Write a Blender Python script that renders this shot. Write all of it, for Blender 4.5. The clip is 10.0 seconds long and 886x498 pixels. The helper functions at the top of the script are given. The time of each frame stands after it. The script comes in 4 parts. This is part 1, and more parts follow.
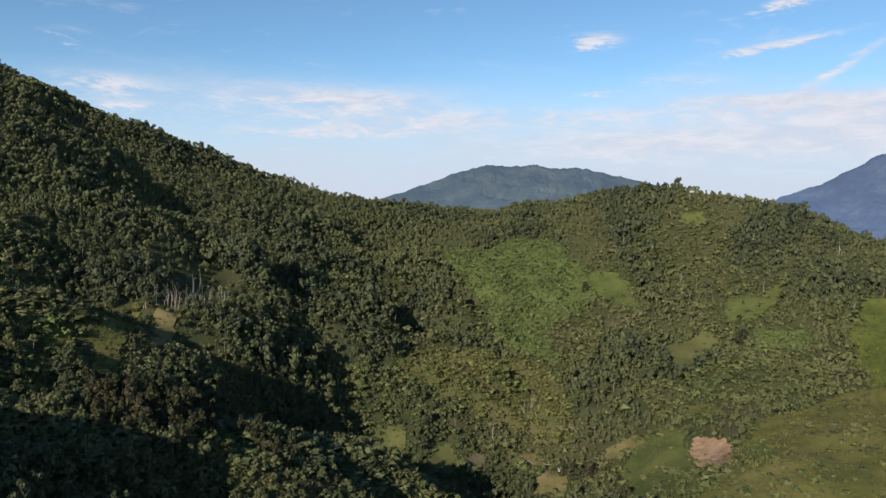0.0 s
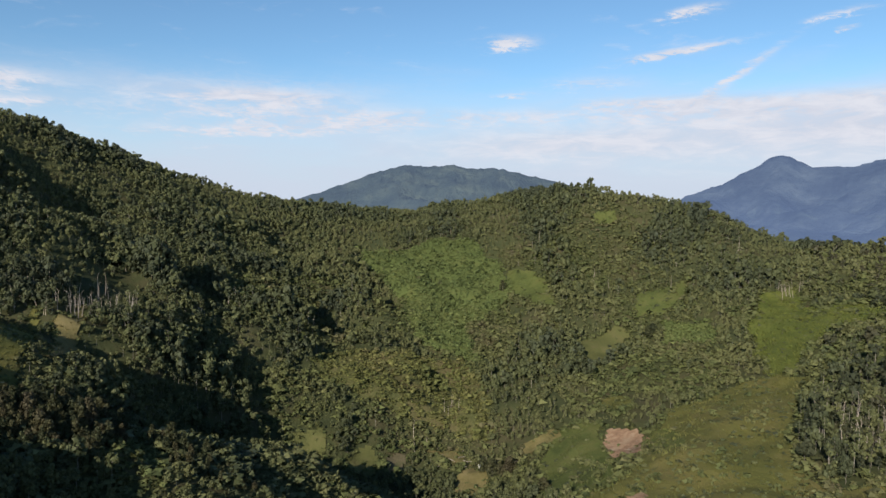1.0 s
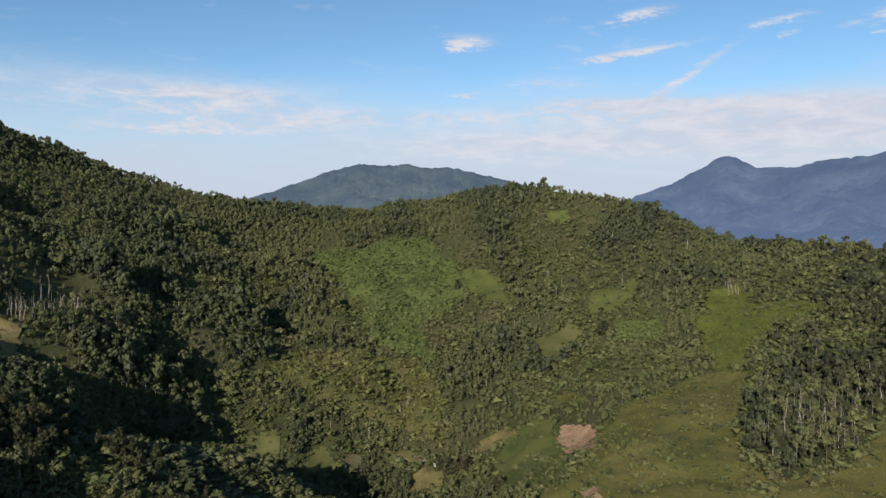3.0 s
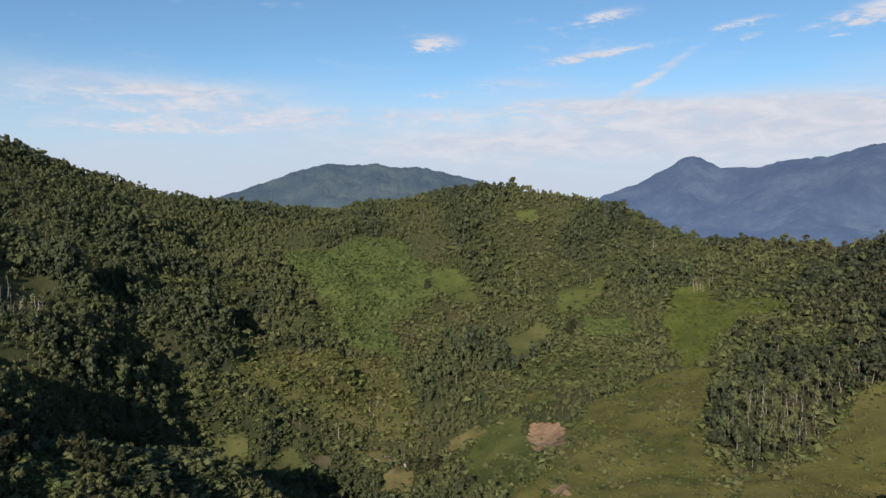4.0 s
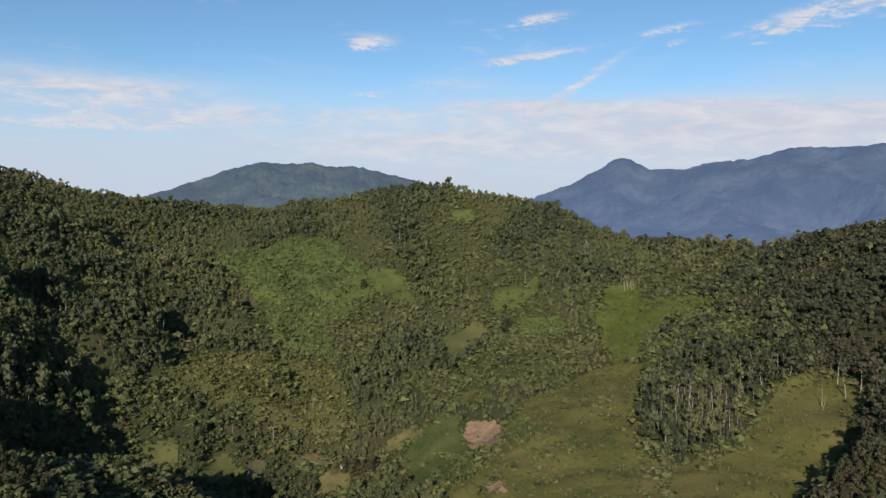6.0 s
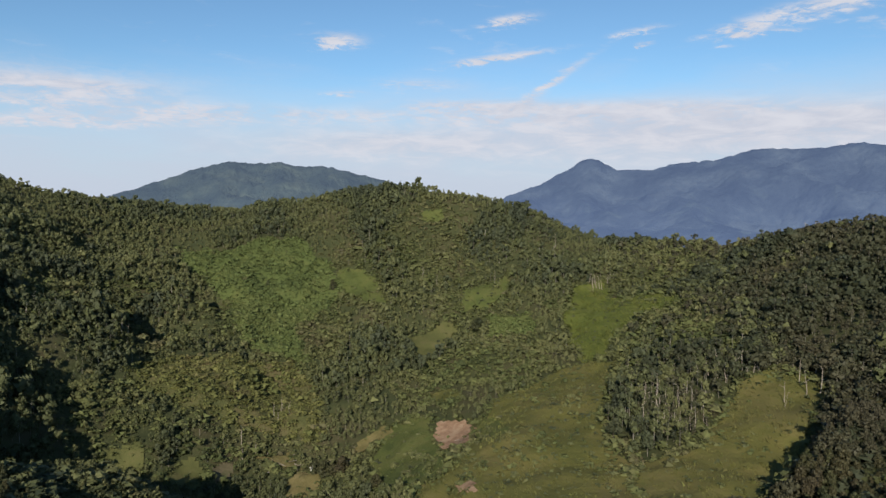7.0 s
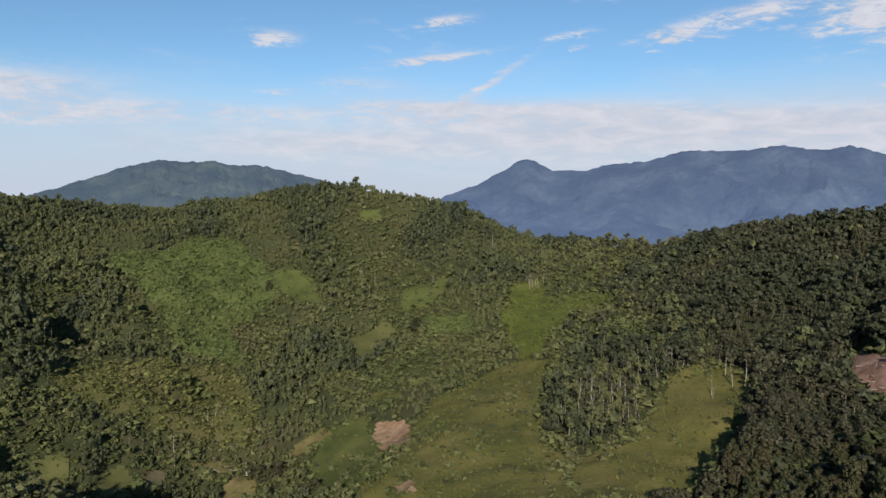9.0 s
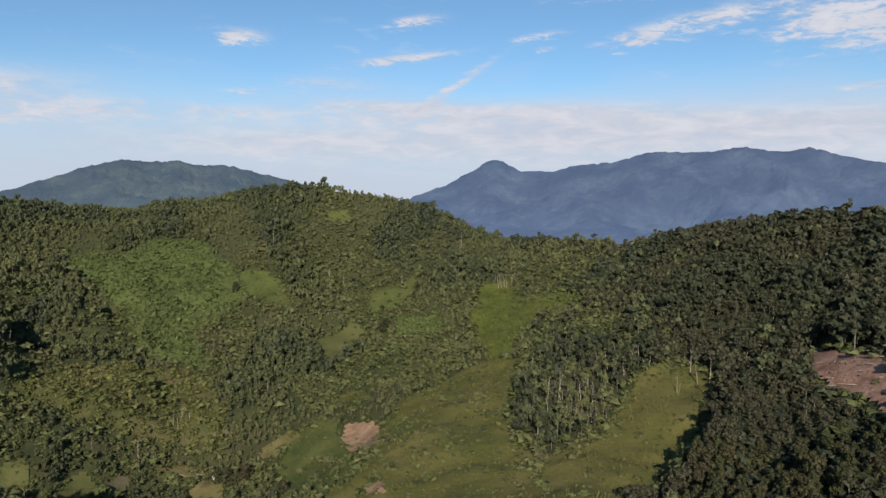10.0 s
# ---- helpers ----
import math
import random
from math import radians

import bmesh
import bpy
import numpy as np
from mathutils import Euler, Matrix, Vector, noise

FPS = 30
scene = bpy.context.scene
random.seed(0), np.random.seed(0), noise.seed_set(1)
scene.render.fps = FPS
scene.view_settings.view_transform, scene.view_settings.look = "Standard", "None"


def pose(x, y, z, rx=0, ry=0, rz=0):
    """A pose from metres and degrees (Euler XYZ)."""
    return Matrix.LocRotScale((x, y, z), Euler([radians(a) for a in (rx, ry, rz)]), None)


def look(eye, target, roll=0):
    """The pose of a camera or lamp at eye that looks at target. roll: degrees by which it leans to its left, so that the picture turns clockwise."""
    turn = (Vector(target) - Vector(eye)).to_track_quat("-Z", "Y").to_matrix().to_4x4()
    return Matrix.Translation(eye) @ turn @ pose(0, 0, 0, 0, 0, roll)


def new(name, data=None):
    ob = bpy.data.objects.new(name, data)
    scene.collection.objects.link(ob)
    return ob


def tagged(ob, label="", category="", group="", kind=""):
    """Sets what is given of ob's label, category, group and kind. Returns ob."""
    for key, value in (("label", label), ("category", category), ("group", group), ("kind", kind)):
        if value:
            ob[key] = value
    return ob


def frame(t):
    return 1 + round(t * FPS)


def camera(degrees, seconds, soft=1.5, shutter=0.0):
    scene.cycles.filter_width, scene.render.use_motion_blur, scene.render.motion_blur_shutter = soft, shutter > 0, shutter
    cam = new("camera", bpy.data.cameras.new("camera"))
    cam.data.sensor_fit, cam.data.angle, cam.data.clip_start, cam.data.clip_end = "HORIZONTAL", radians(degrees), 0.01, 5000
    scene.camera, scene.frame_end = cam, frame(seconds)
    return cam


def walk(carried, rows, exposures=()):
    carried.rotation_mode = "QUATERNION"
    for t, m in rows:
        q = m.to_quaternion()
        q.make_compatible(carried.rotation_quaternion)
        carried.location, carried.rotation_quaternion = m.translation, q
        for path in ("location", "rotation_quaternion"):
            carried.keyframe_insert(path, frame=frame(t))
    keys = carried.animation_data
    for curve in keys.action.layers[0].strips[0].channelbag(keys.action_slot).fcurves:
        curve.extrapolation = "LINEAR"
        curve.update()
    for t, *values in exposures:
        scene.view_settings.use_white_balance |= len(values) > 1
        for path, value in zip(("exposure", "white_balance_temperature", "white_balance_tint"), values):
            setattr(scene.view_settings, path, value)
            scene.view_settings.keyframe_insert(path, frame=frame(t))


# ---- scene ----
# The eye hangs over a valley; bearings are degrees clockwise from +Y, distances metres from the eye's plumb line.
EYE = 260.0
cam = camera(64.1, 10.0, soft=1.5)
PATH = [
    (0.0, pose(0, 0, EYE, 87.05, -0.22, -0.00)),
    (0.5, pose(0, 0, EYE, 87.05, -0.14, -3.67)),
    (1.0, pose(0, 0, EYE, 87.06, 0.03, -6.58)),
    (1.5, pose(0, 0, EYE, 87.04, 0.09, -7.37)),
    (2.0, pose(0, 0, EYE, 87.03, 0.10, -7.97)),
    (2.5, pose(0, 0, EYE, 87.01, 0.04, -9.09)),
    (4.0, pose(0, 0, EYE, 86.96, 0.12, -12.71)),
    (4.5, pose(0, 0, EYE, 86.93, 0.03, -14.20)),
    (5.0, pose(0, 0, EYE, 86.94, 0.00, -15.41)),
    (5.5, pose(0, 0, EYE, 86.94, 0.01, -16.63)),
    (7.0, pose(0, 0, EYE, 86.95, -0.03, -20.29)),
    (7.5, pose(0, 0, EYE, 86.95, 0.00, -21.54)),
    (8.0, pose(0, 0, EYE, 86.94, -0.02, -22.79)),
    (8.5, pose(0, 0, EYE, 86.95, -0.02, -24.04)),
    (9.0, pose(0, 0, EYE, 86.94, -0.04, -25.30)),
    (9.5, pose(0, 0, EYE, 86.97, -0.03, -26.57)),
    (10.0, pose(0, 0, EYE, 86.98, -0.02, -27.82)),
]
walk(cam, PATH, exposures=[(0.0, 0.08), (1.0, 0.05), (2.5, -0.02), (4.0, -0.05), (7.0, -0.09), (10.0, -0.10)])


# ---- light ----
SUN_BEARING, SUN_HEIGHT = 210.0, 24.5


def towards(bearing, height):
    b, h = radians(bearing), radians(height)
    return Vector((math.sin(b) * math.cos(h), math.cos(b) * math.cos(h), math.sin(h)))


sun_data = bpy.data.lights.new("sun", "SUN")
sun_data.energy, sun_data.angle, sun_data.color = 5.0, radians(0.53), (1.0, 0.93, 0.82)
sun = new("sun", sun_data)
sun.matrix_world = look(towards(SUN_BEARING, SUN_HEIGHT) * 900, (0, 0, 0))


class Graph:
    """Short hand for node trees."""

    def __init__(self, tree):
        self.tree = tree
        tree.nodes.clear()

    def node(self, kind, **values):
        n = self.tree.nodes.new(kind)
        for key, value in values.items():
            setattr(n, key, value)
        return n

    def put(self, socket, value):
        if isinstance(value, bpy.types.NodeSocket):
            self.tree.links.new(value, socket)
        else:
            socket.default_value = value

    def math(self, op, a, b=0.0, c=0.0, clamp=False):
        n = self.node("ShaderNodeMath", operation=op, use_clamp=clamp)
        for socket, value in zip(n.inputs, (a, b, c)):
            self.put(socket, value)
        return n.outputs[0]

    def mix(self, f, a, b, blend="MIX"):
        n = self.node("ShaderNodeMix", data_type="RGBA", blend_type=blend)
        for socket, value in ((n.inputs[0], f), (n.inputs[6], a), (n.inputs[7], b)):
            self.put(socket, value if isinstance(value, (float, int, bpy.types.NodeSocket)) else (*value, 1.0))
        return n.outputs[2]

    def noise(self, vector, scale, detail=3.0, rough=0.55, distortion=0.0):
        n = self.node("ShaderNodeTexNoise")
        for key, value in (("Vector", vector), ("Scale", scale), ("Detail", detail), ("Roughness", rough), ("Distortion", distortion)):
            self.put(n.inputs[key], value)
        return n.outputs[0]

    def ramp(self, f, low, high):
        n = self.node("ShaderNodeMapRange", interpolation_type="SMOOTHSTEP")
        for socket, value in zip(n.inputs, (f, low, high, 0.0, 1.0)):
            self.put(socket, value)
        return n.outputs[0]


def build_world():
    world = bpy.data.worlds.new("sky")
    world.use_nodes = True
    scene.world = world
    g = Graph(world.node_tree)
    out = g.node("ShaderNodeOutputWorld")
    back = g.node("ShaderNodeBackground")
    g.tree.links.new(back.outputs[0], out.inputs[0])
    sky = g.node("ShaderNodeTexSky", sky_type="NISHITA", sun_disc=False)
    sky.sun_elevation, sky.sun_rotation = radians(SUN_HEIGHT), radians(SUN_BEARING)
    sky.altitude, sky.air_density, sky.dust_density, sky.ozone_density = 1200.0, 1.0, 0.3, 1.0
    way = g.node("ShaderNodeTexCoord").outputs["Generated"]
    xyz = g.node("ShaderNodeSeparateXYZ")
    g.put(xyz.inputs[0], way)
    x, y, z = xyz.outputs
    bearing = g.math("MULTIPLY", g.math("ARCTAN2", x, y), 57.2958)
    height = g.math("MULTIPLY", g.math("ARCSINE", z), 57.2958)
    flat = g.node("ShaderNodeCombineXYZ")
    g.put(flat.inputs[0], g.math("MULTIPLY", bearing, 0.16))
    g.put(flat.inputs[1], g.math("MULTIPLY", height, 0.62))
    wisps = g.noise(flat.outputs[0], 1.6, 8.0, 0.64, 0.5)
    broad = g.noise(flat.outputs[0], 0.4, 4.0, 0.5, 0.3)
    fine = g.node("ShaderNodeCombineXYZ")
    g.put(fine.inputs[0], g.math("MULTIPLY", g.math("ADD", bearing, g.math("MULTIPLY", height, 0.8)), 0.42))
    g.put(fine.inputs[1], g.math("MULTIPLY", height, 1.5))
    streaks = g.noise(fine.outputs[0], 1.7, 9.0, 0.66, 0.9)
    level = height
    bearing = g.math("ADD", bearing, g.math("MULTIPLY", g.math("SUBTRACT", broad, 0.5), 2.0))
    bearing = g.math("ADD", bearing, g.math("MULTIPLY", g.math("SUBTRACT", wisps, 0.5), 5.0))
    height = g.math("ADD", height, g.math("MULTIPLY", g.math("SUBTRACT", wisps, 0.5), 1.5))
    height = g.math("ADD", height, g.math("MULTIPLY", g.math("SUBTRACT", streaks, 0.5), 1.3))
    bearing = g.math("ADD", bearing, g.math("MULTIPLY", g.math("SUBTRACT", streaks, 0.5), 2.2))
    cover = None
    for b, h, w, t, rise, dense in CLOUDS:
        u = g.math("SUBTRACT", bearing, b)
        v = g.math("SUBTRACT", g.math("SUBTRACT", height, h), g.math("MULTIPLY", u, rise))
        r = g.math("ADD", g.math("POWER", g.math("ABSOLUTE", g.math("DIVIDE", u, w)), 2.0), g.math("POWER", g.math("ABSOLUTE", g.math("DIVIDE", v, t)), 2.0))
        puff = g.math("MULTIPLY", g.math("EXPONENT", g.math("MULTIPLY", r, -0.9)), dense)
        cover = puff if cover is None else g.math("ADD", cover, puff)
    cover = g.math("MULTIPLY", cover, g.math("MULTIPLY", g.math("ADD", g.math("MULTIPLY", g.ramp(wisps, 0.32, 0.62), 0.9), 0.35), g.math("ADD", g.math("MULTIPLY", g.ramp(streaks, 0.36, 0.60), 0.7), 0.45)))
    for b, h, w, t, dense in BANKS:
        r = g.math("ADD", g.math("POWER", g.math("ABSOLUTE", g.math("DIVIDE", g.math("SUBTRACT", bearing, b), w)), 2.0), g.math("POWER", g.math("ABSOLUTE", g.math("DIVIDE", g.math("SUBTRACT", height, h), t)), 2.0))
        cover = g.math("ADD", cover, g.math("MULTIPLY", g.math("EXPONENT", g.math("MULTIPLY", r, -0.9)), g.math("ADD", g.math("MULTIPLY", g.ramp(wisps, 0.3, 0.65), dense * 0.3), dense * 0.72)))
    cover = g.ramp(cover, 0.02, 1.08)
    stray = g.math("MULTIPLY", g.ramp(g.math("MULTIPLY", wisps, g.math("ADD", broad, 0.5)), 0.58, 0.95), 0.35)
    veil = g.math("SUBTRACT", 1.0, g.ramp(g.math("ADD", height, g.math("MULTIPLY", broad, -9.0)), -3.0, 8.0))
    blue = g.mix(1.0, sky.outputs[0], SKY, "MULTIPLY")
    blue = g.mix(g.ramp(level, 16.0, 70.0), blue, g.mix(1.0, blue, (0.32, 0.37, 0.43), "MULTIPLY"))
    blue = g.mix(g.math("SUBTRACT", 1.0, g.ramp(level, -3.0, 12.0)), blue, (0.44, 0.645, 0.785))
    blue = g.mix(g.math("MULTIPLY", veil, 0.88), blue, (0.60, 0.65, 0.775))
    shade = g.mix(g.ramp(wisps, 0.3, 0.7), (0.59, 0.63, 0.74), (0.74, 0.755, 0.83))
    g.put(back.inputs[0], g.mix(g.math("MAXIMUM", cover, stray), blue, shade))


SKY = (0.088, 0.116, 0.131)
# Long banks of thin cloud: bearing, height, half width, half height, density.
BANKS = [(38.0, 5.6, 19.0, 2.6, 0.85), (14.0, 5.4, 12.0, 1.6, 0.75), (-10.0, 9.3, 13.0, 1.0, 0.6), (62.0, 5.5, 14.0, 2.2, 0.6)]
# bearing, height, half width, half height, rise per degree, density
CLOUDS = [
    (11.8, 13.3, 2.2, 0.49, 0.00, 1.20),
    (24.7, 12.0, 4.3, 0.31, 0.12, 1.20),
    (29.1, 10.1, 3.3, 0.38, 0.62, 0.80),
    (23.0, 8.4, 5.4, 0.40, -0.03, 0.70),
    (18.2, 10.1, 4.1, 0.54, 0.00, 0.55),
    (12.5, 9.3, 1.5, 0.21, 0.00, 0.60),
    (-7.9, 8.9, 5.8, 0.52, 0.00, 0.70),
    (-2.9, 7.7, 18.4, 0.66, 0.00, 0.75),
    (-8.3, 6.5, 10.1, 0.57, 0.04, 0.85),
    (-25.5, 9.3, 3.3, 0.75, 0.00, 0.80),
    (-23.5, 7.9, 2.3, 0.24, 0.00, 0.60),
    (-27.8, 12.1, 1.1, 0.26, -0.40, 0.50),
    (-10.5, 5.1, 2.6, 0.18, 0.00, 0.40),
    (25.8, 14.8, 1.9, 0.41, 0.12, 1.20),
    (42.4, 13.1, 1.9, 0.61, 0.10, 1.30),
    (45.6, 12.8, 1.4, 0.16, 0.00, 0.80),
    (47.7, 14.2, 3.8, 0.66, 0.10, 0.90),
    (58.5, 13.1, 6.6, 1.9, -0.12, 1.30),
    (45.0, 16.3, 7.0, 0.35, 0.00, 0.80),
    (35.5, 13.7, 2.0, 0.25, 0.10, 0.70),
    (35.6, 12.6, 0.7, 0.25, 0.10, 0.90),
    (58.8, 8.7, 1.3, 0.23, 0.00, 0.70),
    (33.1, 7.8, 12.4, 0.79, 0.00, 0.80),
    (48.1, 6.4, 13.0, 0.92, 0.00, 0.70),
]
build_world()


# ---- landform ----
def wave(x, y, size, seed):
    """Smooth value noise, -1 to 1, with cells of that many metres."""
    x, y = np.asarray(x, float) / size, np.asarray(y, float) / size
    ix, iy = np.floor(x).astype(np.int64), np.floor(y).astype(np.int64)
    fx, fy = x - ix, y - iy
    fx, fy = fx * fx * fx * (fx * (fx * 6 - 15) + 10), fy * fy * fy * (fy * (fy * 6 - 15) + 10)

    def lattice(i, j):
        h = (i * 374761393 + j * 668265263 + seed * 144269) & 0x7FFFFFFF
        h = ((h ^ (h >> 13)) * 1274126177) & 0x7FFFFFFF
        return ((h ^ (h >> 16)) & 0xFFFF) / 32767.5 - 1.0

    a = lattice(ix, iy) * (1 - fx) + lattice(ix + 1, iy) * fx
    b = lattice(ix, iy + 1) * (1 - fx) + lattice(ix + 1, iy + 1) * fx
    return a * (1 - fy) + b * fy


def rough(x, y, size, seed, octaves=4):
    return sum(wave(x, y, size / 2 ** k, seed + k) / 2 ** k for k in range(octaves))


# Crests, spurs and valleys as lines of (bearing, distance, height over the eye), metres, placed to fit the camera's
# view.
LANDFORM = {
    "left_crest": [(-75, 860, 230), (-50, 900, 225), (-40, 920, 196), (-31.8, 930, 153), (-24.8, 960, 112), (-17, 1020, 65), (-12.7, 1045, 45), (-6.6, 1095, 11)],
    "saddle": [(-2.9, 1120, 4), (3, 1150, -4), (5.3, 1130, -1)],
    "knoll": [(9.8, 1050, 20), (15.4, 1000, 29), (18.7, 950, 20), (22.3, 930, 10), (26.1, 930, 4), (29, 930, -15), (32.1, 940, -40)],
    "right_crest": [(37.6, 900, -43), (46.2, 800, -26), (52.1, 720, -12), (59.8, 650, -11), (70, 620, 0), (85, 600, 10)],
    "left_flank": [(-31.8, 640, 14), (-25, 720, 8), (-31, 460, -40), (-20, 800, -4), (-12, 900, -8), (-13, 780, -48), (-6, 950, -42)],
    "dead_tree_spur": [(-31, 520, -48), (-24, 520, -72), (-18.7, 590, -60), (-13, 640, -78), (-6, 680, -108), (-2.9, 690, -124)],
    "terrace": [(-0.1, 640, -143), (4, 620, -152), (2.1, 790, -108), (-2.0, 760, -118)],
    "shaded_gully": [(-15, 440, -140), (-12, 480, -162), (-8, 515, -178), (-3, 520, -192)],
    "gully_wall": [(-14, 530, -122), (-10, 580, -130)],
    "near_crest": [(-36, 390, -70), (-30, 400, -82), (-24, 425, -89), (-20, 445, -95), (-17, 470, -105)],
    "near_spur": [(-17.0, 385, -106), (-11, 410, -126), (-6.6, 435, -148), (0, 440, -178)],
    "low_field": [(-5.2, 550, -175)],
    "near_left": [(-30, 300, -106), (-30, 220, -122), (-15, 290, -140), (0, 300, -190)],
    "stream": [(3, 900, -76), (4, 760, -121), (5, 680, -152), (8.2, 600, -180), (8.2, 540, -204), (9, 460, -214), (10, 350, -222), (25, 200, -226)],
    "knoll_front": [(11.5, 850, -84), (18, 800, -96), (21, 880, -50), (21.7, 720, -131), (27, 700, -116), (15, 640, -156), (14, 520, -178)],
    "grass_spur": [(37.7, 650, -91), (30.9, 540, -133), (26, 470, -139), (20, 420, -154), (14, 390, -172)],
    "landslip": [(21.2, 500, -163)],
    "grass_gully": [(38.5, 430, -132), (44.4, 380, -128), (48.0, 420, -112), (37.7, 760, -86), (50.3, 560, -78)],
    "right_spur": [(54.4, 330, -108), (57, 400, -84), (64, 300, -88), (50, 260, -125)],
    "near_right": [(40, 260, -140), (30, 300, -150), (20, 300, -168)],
    # Out of view; the -60 rise is set to shade the near left.
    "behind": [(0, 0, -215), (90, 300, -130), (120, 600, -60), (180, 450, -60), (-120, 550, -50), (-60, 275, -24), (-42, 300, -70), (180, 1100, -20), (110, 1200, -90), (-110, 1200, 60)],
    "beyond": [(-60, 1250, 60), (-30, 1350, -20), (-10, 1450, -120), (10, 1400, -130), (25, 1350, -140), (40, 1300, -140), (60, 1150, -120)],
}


def polar(bearing, distance):
    b = np.radians(bearing)
    return distance * np.sin(b), distance * np.cos(b)


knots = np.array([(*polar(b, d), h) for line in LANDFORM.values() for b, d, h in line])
SOFTEN = 28.0


def kernel(px, py):
    d = (px[..., None] - knots[:, 0]) ** 2 + (py[..., None] - knots[:, 1]) ** 2
    return np.sqrt(d + SOFTEN ** 2)


def solve_landform():
    n = len(knots)
    m = np.zeros((n + 1, n + 1))
    m[:n, :n] = kernel(knots[:, 0], knots[:, 1]) - np.eye(n) * 6.0
    m[:n, n] = m[n, :n] = 1.0
    return np.linalg.solve(m, np.append(knots[:, 2], 0.0))


weights = solve_landform()


# Knobs and hollows: bearing, distance, height, radius. Several are shaped to throw shade; the one at -53.5 is added out
# of view for it.
MOUNDS = [(-5.6, 704, 15, 22), (-2.9, 730, -30, 21), (-0.3, 776, 36, 22), (1.9, 768, 13, 16), (2.2, 822, -40, 25), (-15.6, 668, 19, 17), (-13.0, 704, -10, 19),
          (48.6, 350, 7, 15), (50.6, 384, 8, 16), (51.8, 424, 8, 18), (46.4, 374, -8, 15), (48.0, 404, -8, 15), (44.6, 344, -7, 15),
          (-8.2, 640, 7, 15), (16.5, 690, 8, 22), (24.0, 640, 8, 20), (29.5, 690, 7, 22), (-53.5, 246, 27, 44), (-17.5, 495, -16, 28), (-12.0, 500, -14, 34)]
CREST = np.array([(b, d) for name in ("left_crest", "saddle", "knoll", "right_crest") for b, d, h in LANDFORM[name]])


def crest_distance(x, y):
    """How far off the skyline lies in a point's direction."""
    return np.interp(np.degrees(np.arctan2(x, y)), CREST[:, 0], CREST[:, 1])


def ground_height(x, y):
    """The height of the ground at plan points."""
    x, y = np.atleast_1d(np.asarray(x, float)), np.atleast_1d(np.asarray(y, float))
    out = np.empty(x.shape)
    fx, fy, fo = x.ravel(), y.ravel(), out.ravel()
    for i in range(0, fx.size, 20000):
        s = slice(i, i + 20000)
        fo[s] = kernel(fx[s], fy[s]) @ weights[:-1] + weights[-1]
    near = fo.reshape(x.shape)
    r = np.hypot(x, y)
    far = np.clip((r - 1350) / 700, 0, 1)
    far = far * far * (3 - 2 * far)
    plain = -175 + 25 * rough(x, y, 700, 40, 3)
    below = np.clip((crest_distance(x, y) - r) / 170, 0, 1) * np.clip((r - 150) / 150, 0, 1)
    b = np.degrees(np.arctan2(x, y))
    furrow = 0.45 - np.abs(rough(x, y, 95, 31, 3))
    relief = np.interp(b, [4, 20], [7.0, 5.0]) * rough(x, y, 130, 11, 4) + 1.2 * rough(x, y, 22, 23, 2) + below * np.interp(b, [4, 16], [15.0, 6.0]) * furrow
    for mb, md, mh, mr in MOUNDS:
        mx, my = polar(mb, md)
        relief = relief + mh * np.exp(-((x - mx) ** 2 + (y - my) ** 2) / mr ** 2)
    return EYE + near * (1 - far) + plain * far + relief


# Plots of open or low cover, each an outline of (bearing, distance) corners placed to fit the camera's view.
def plot(name, kind, outline):
    return name, kind, np.array([polar(b, d) for b, d in outline])


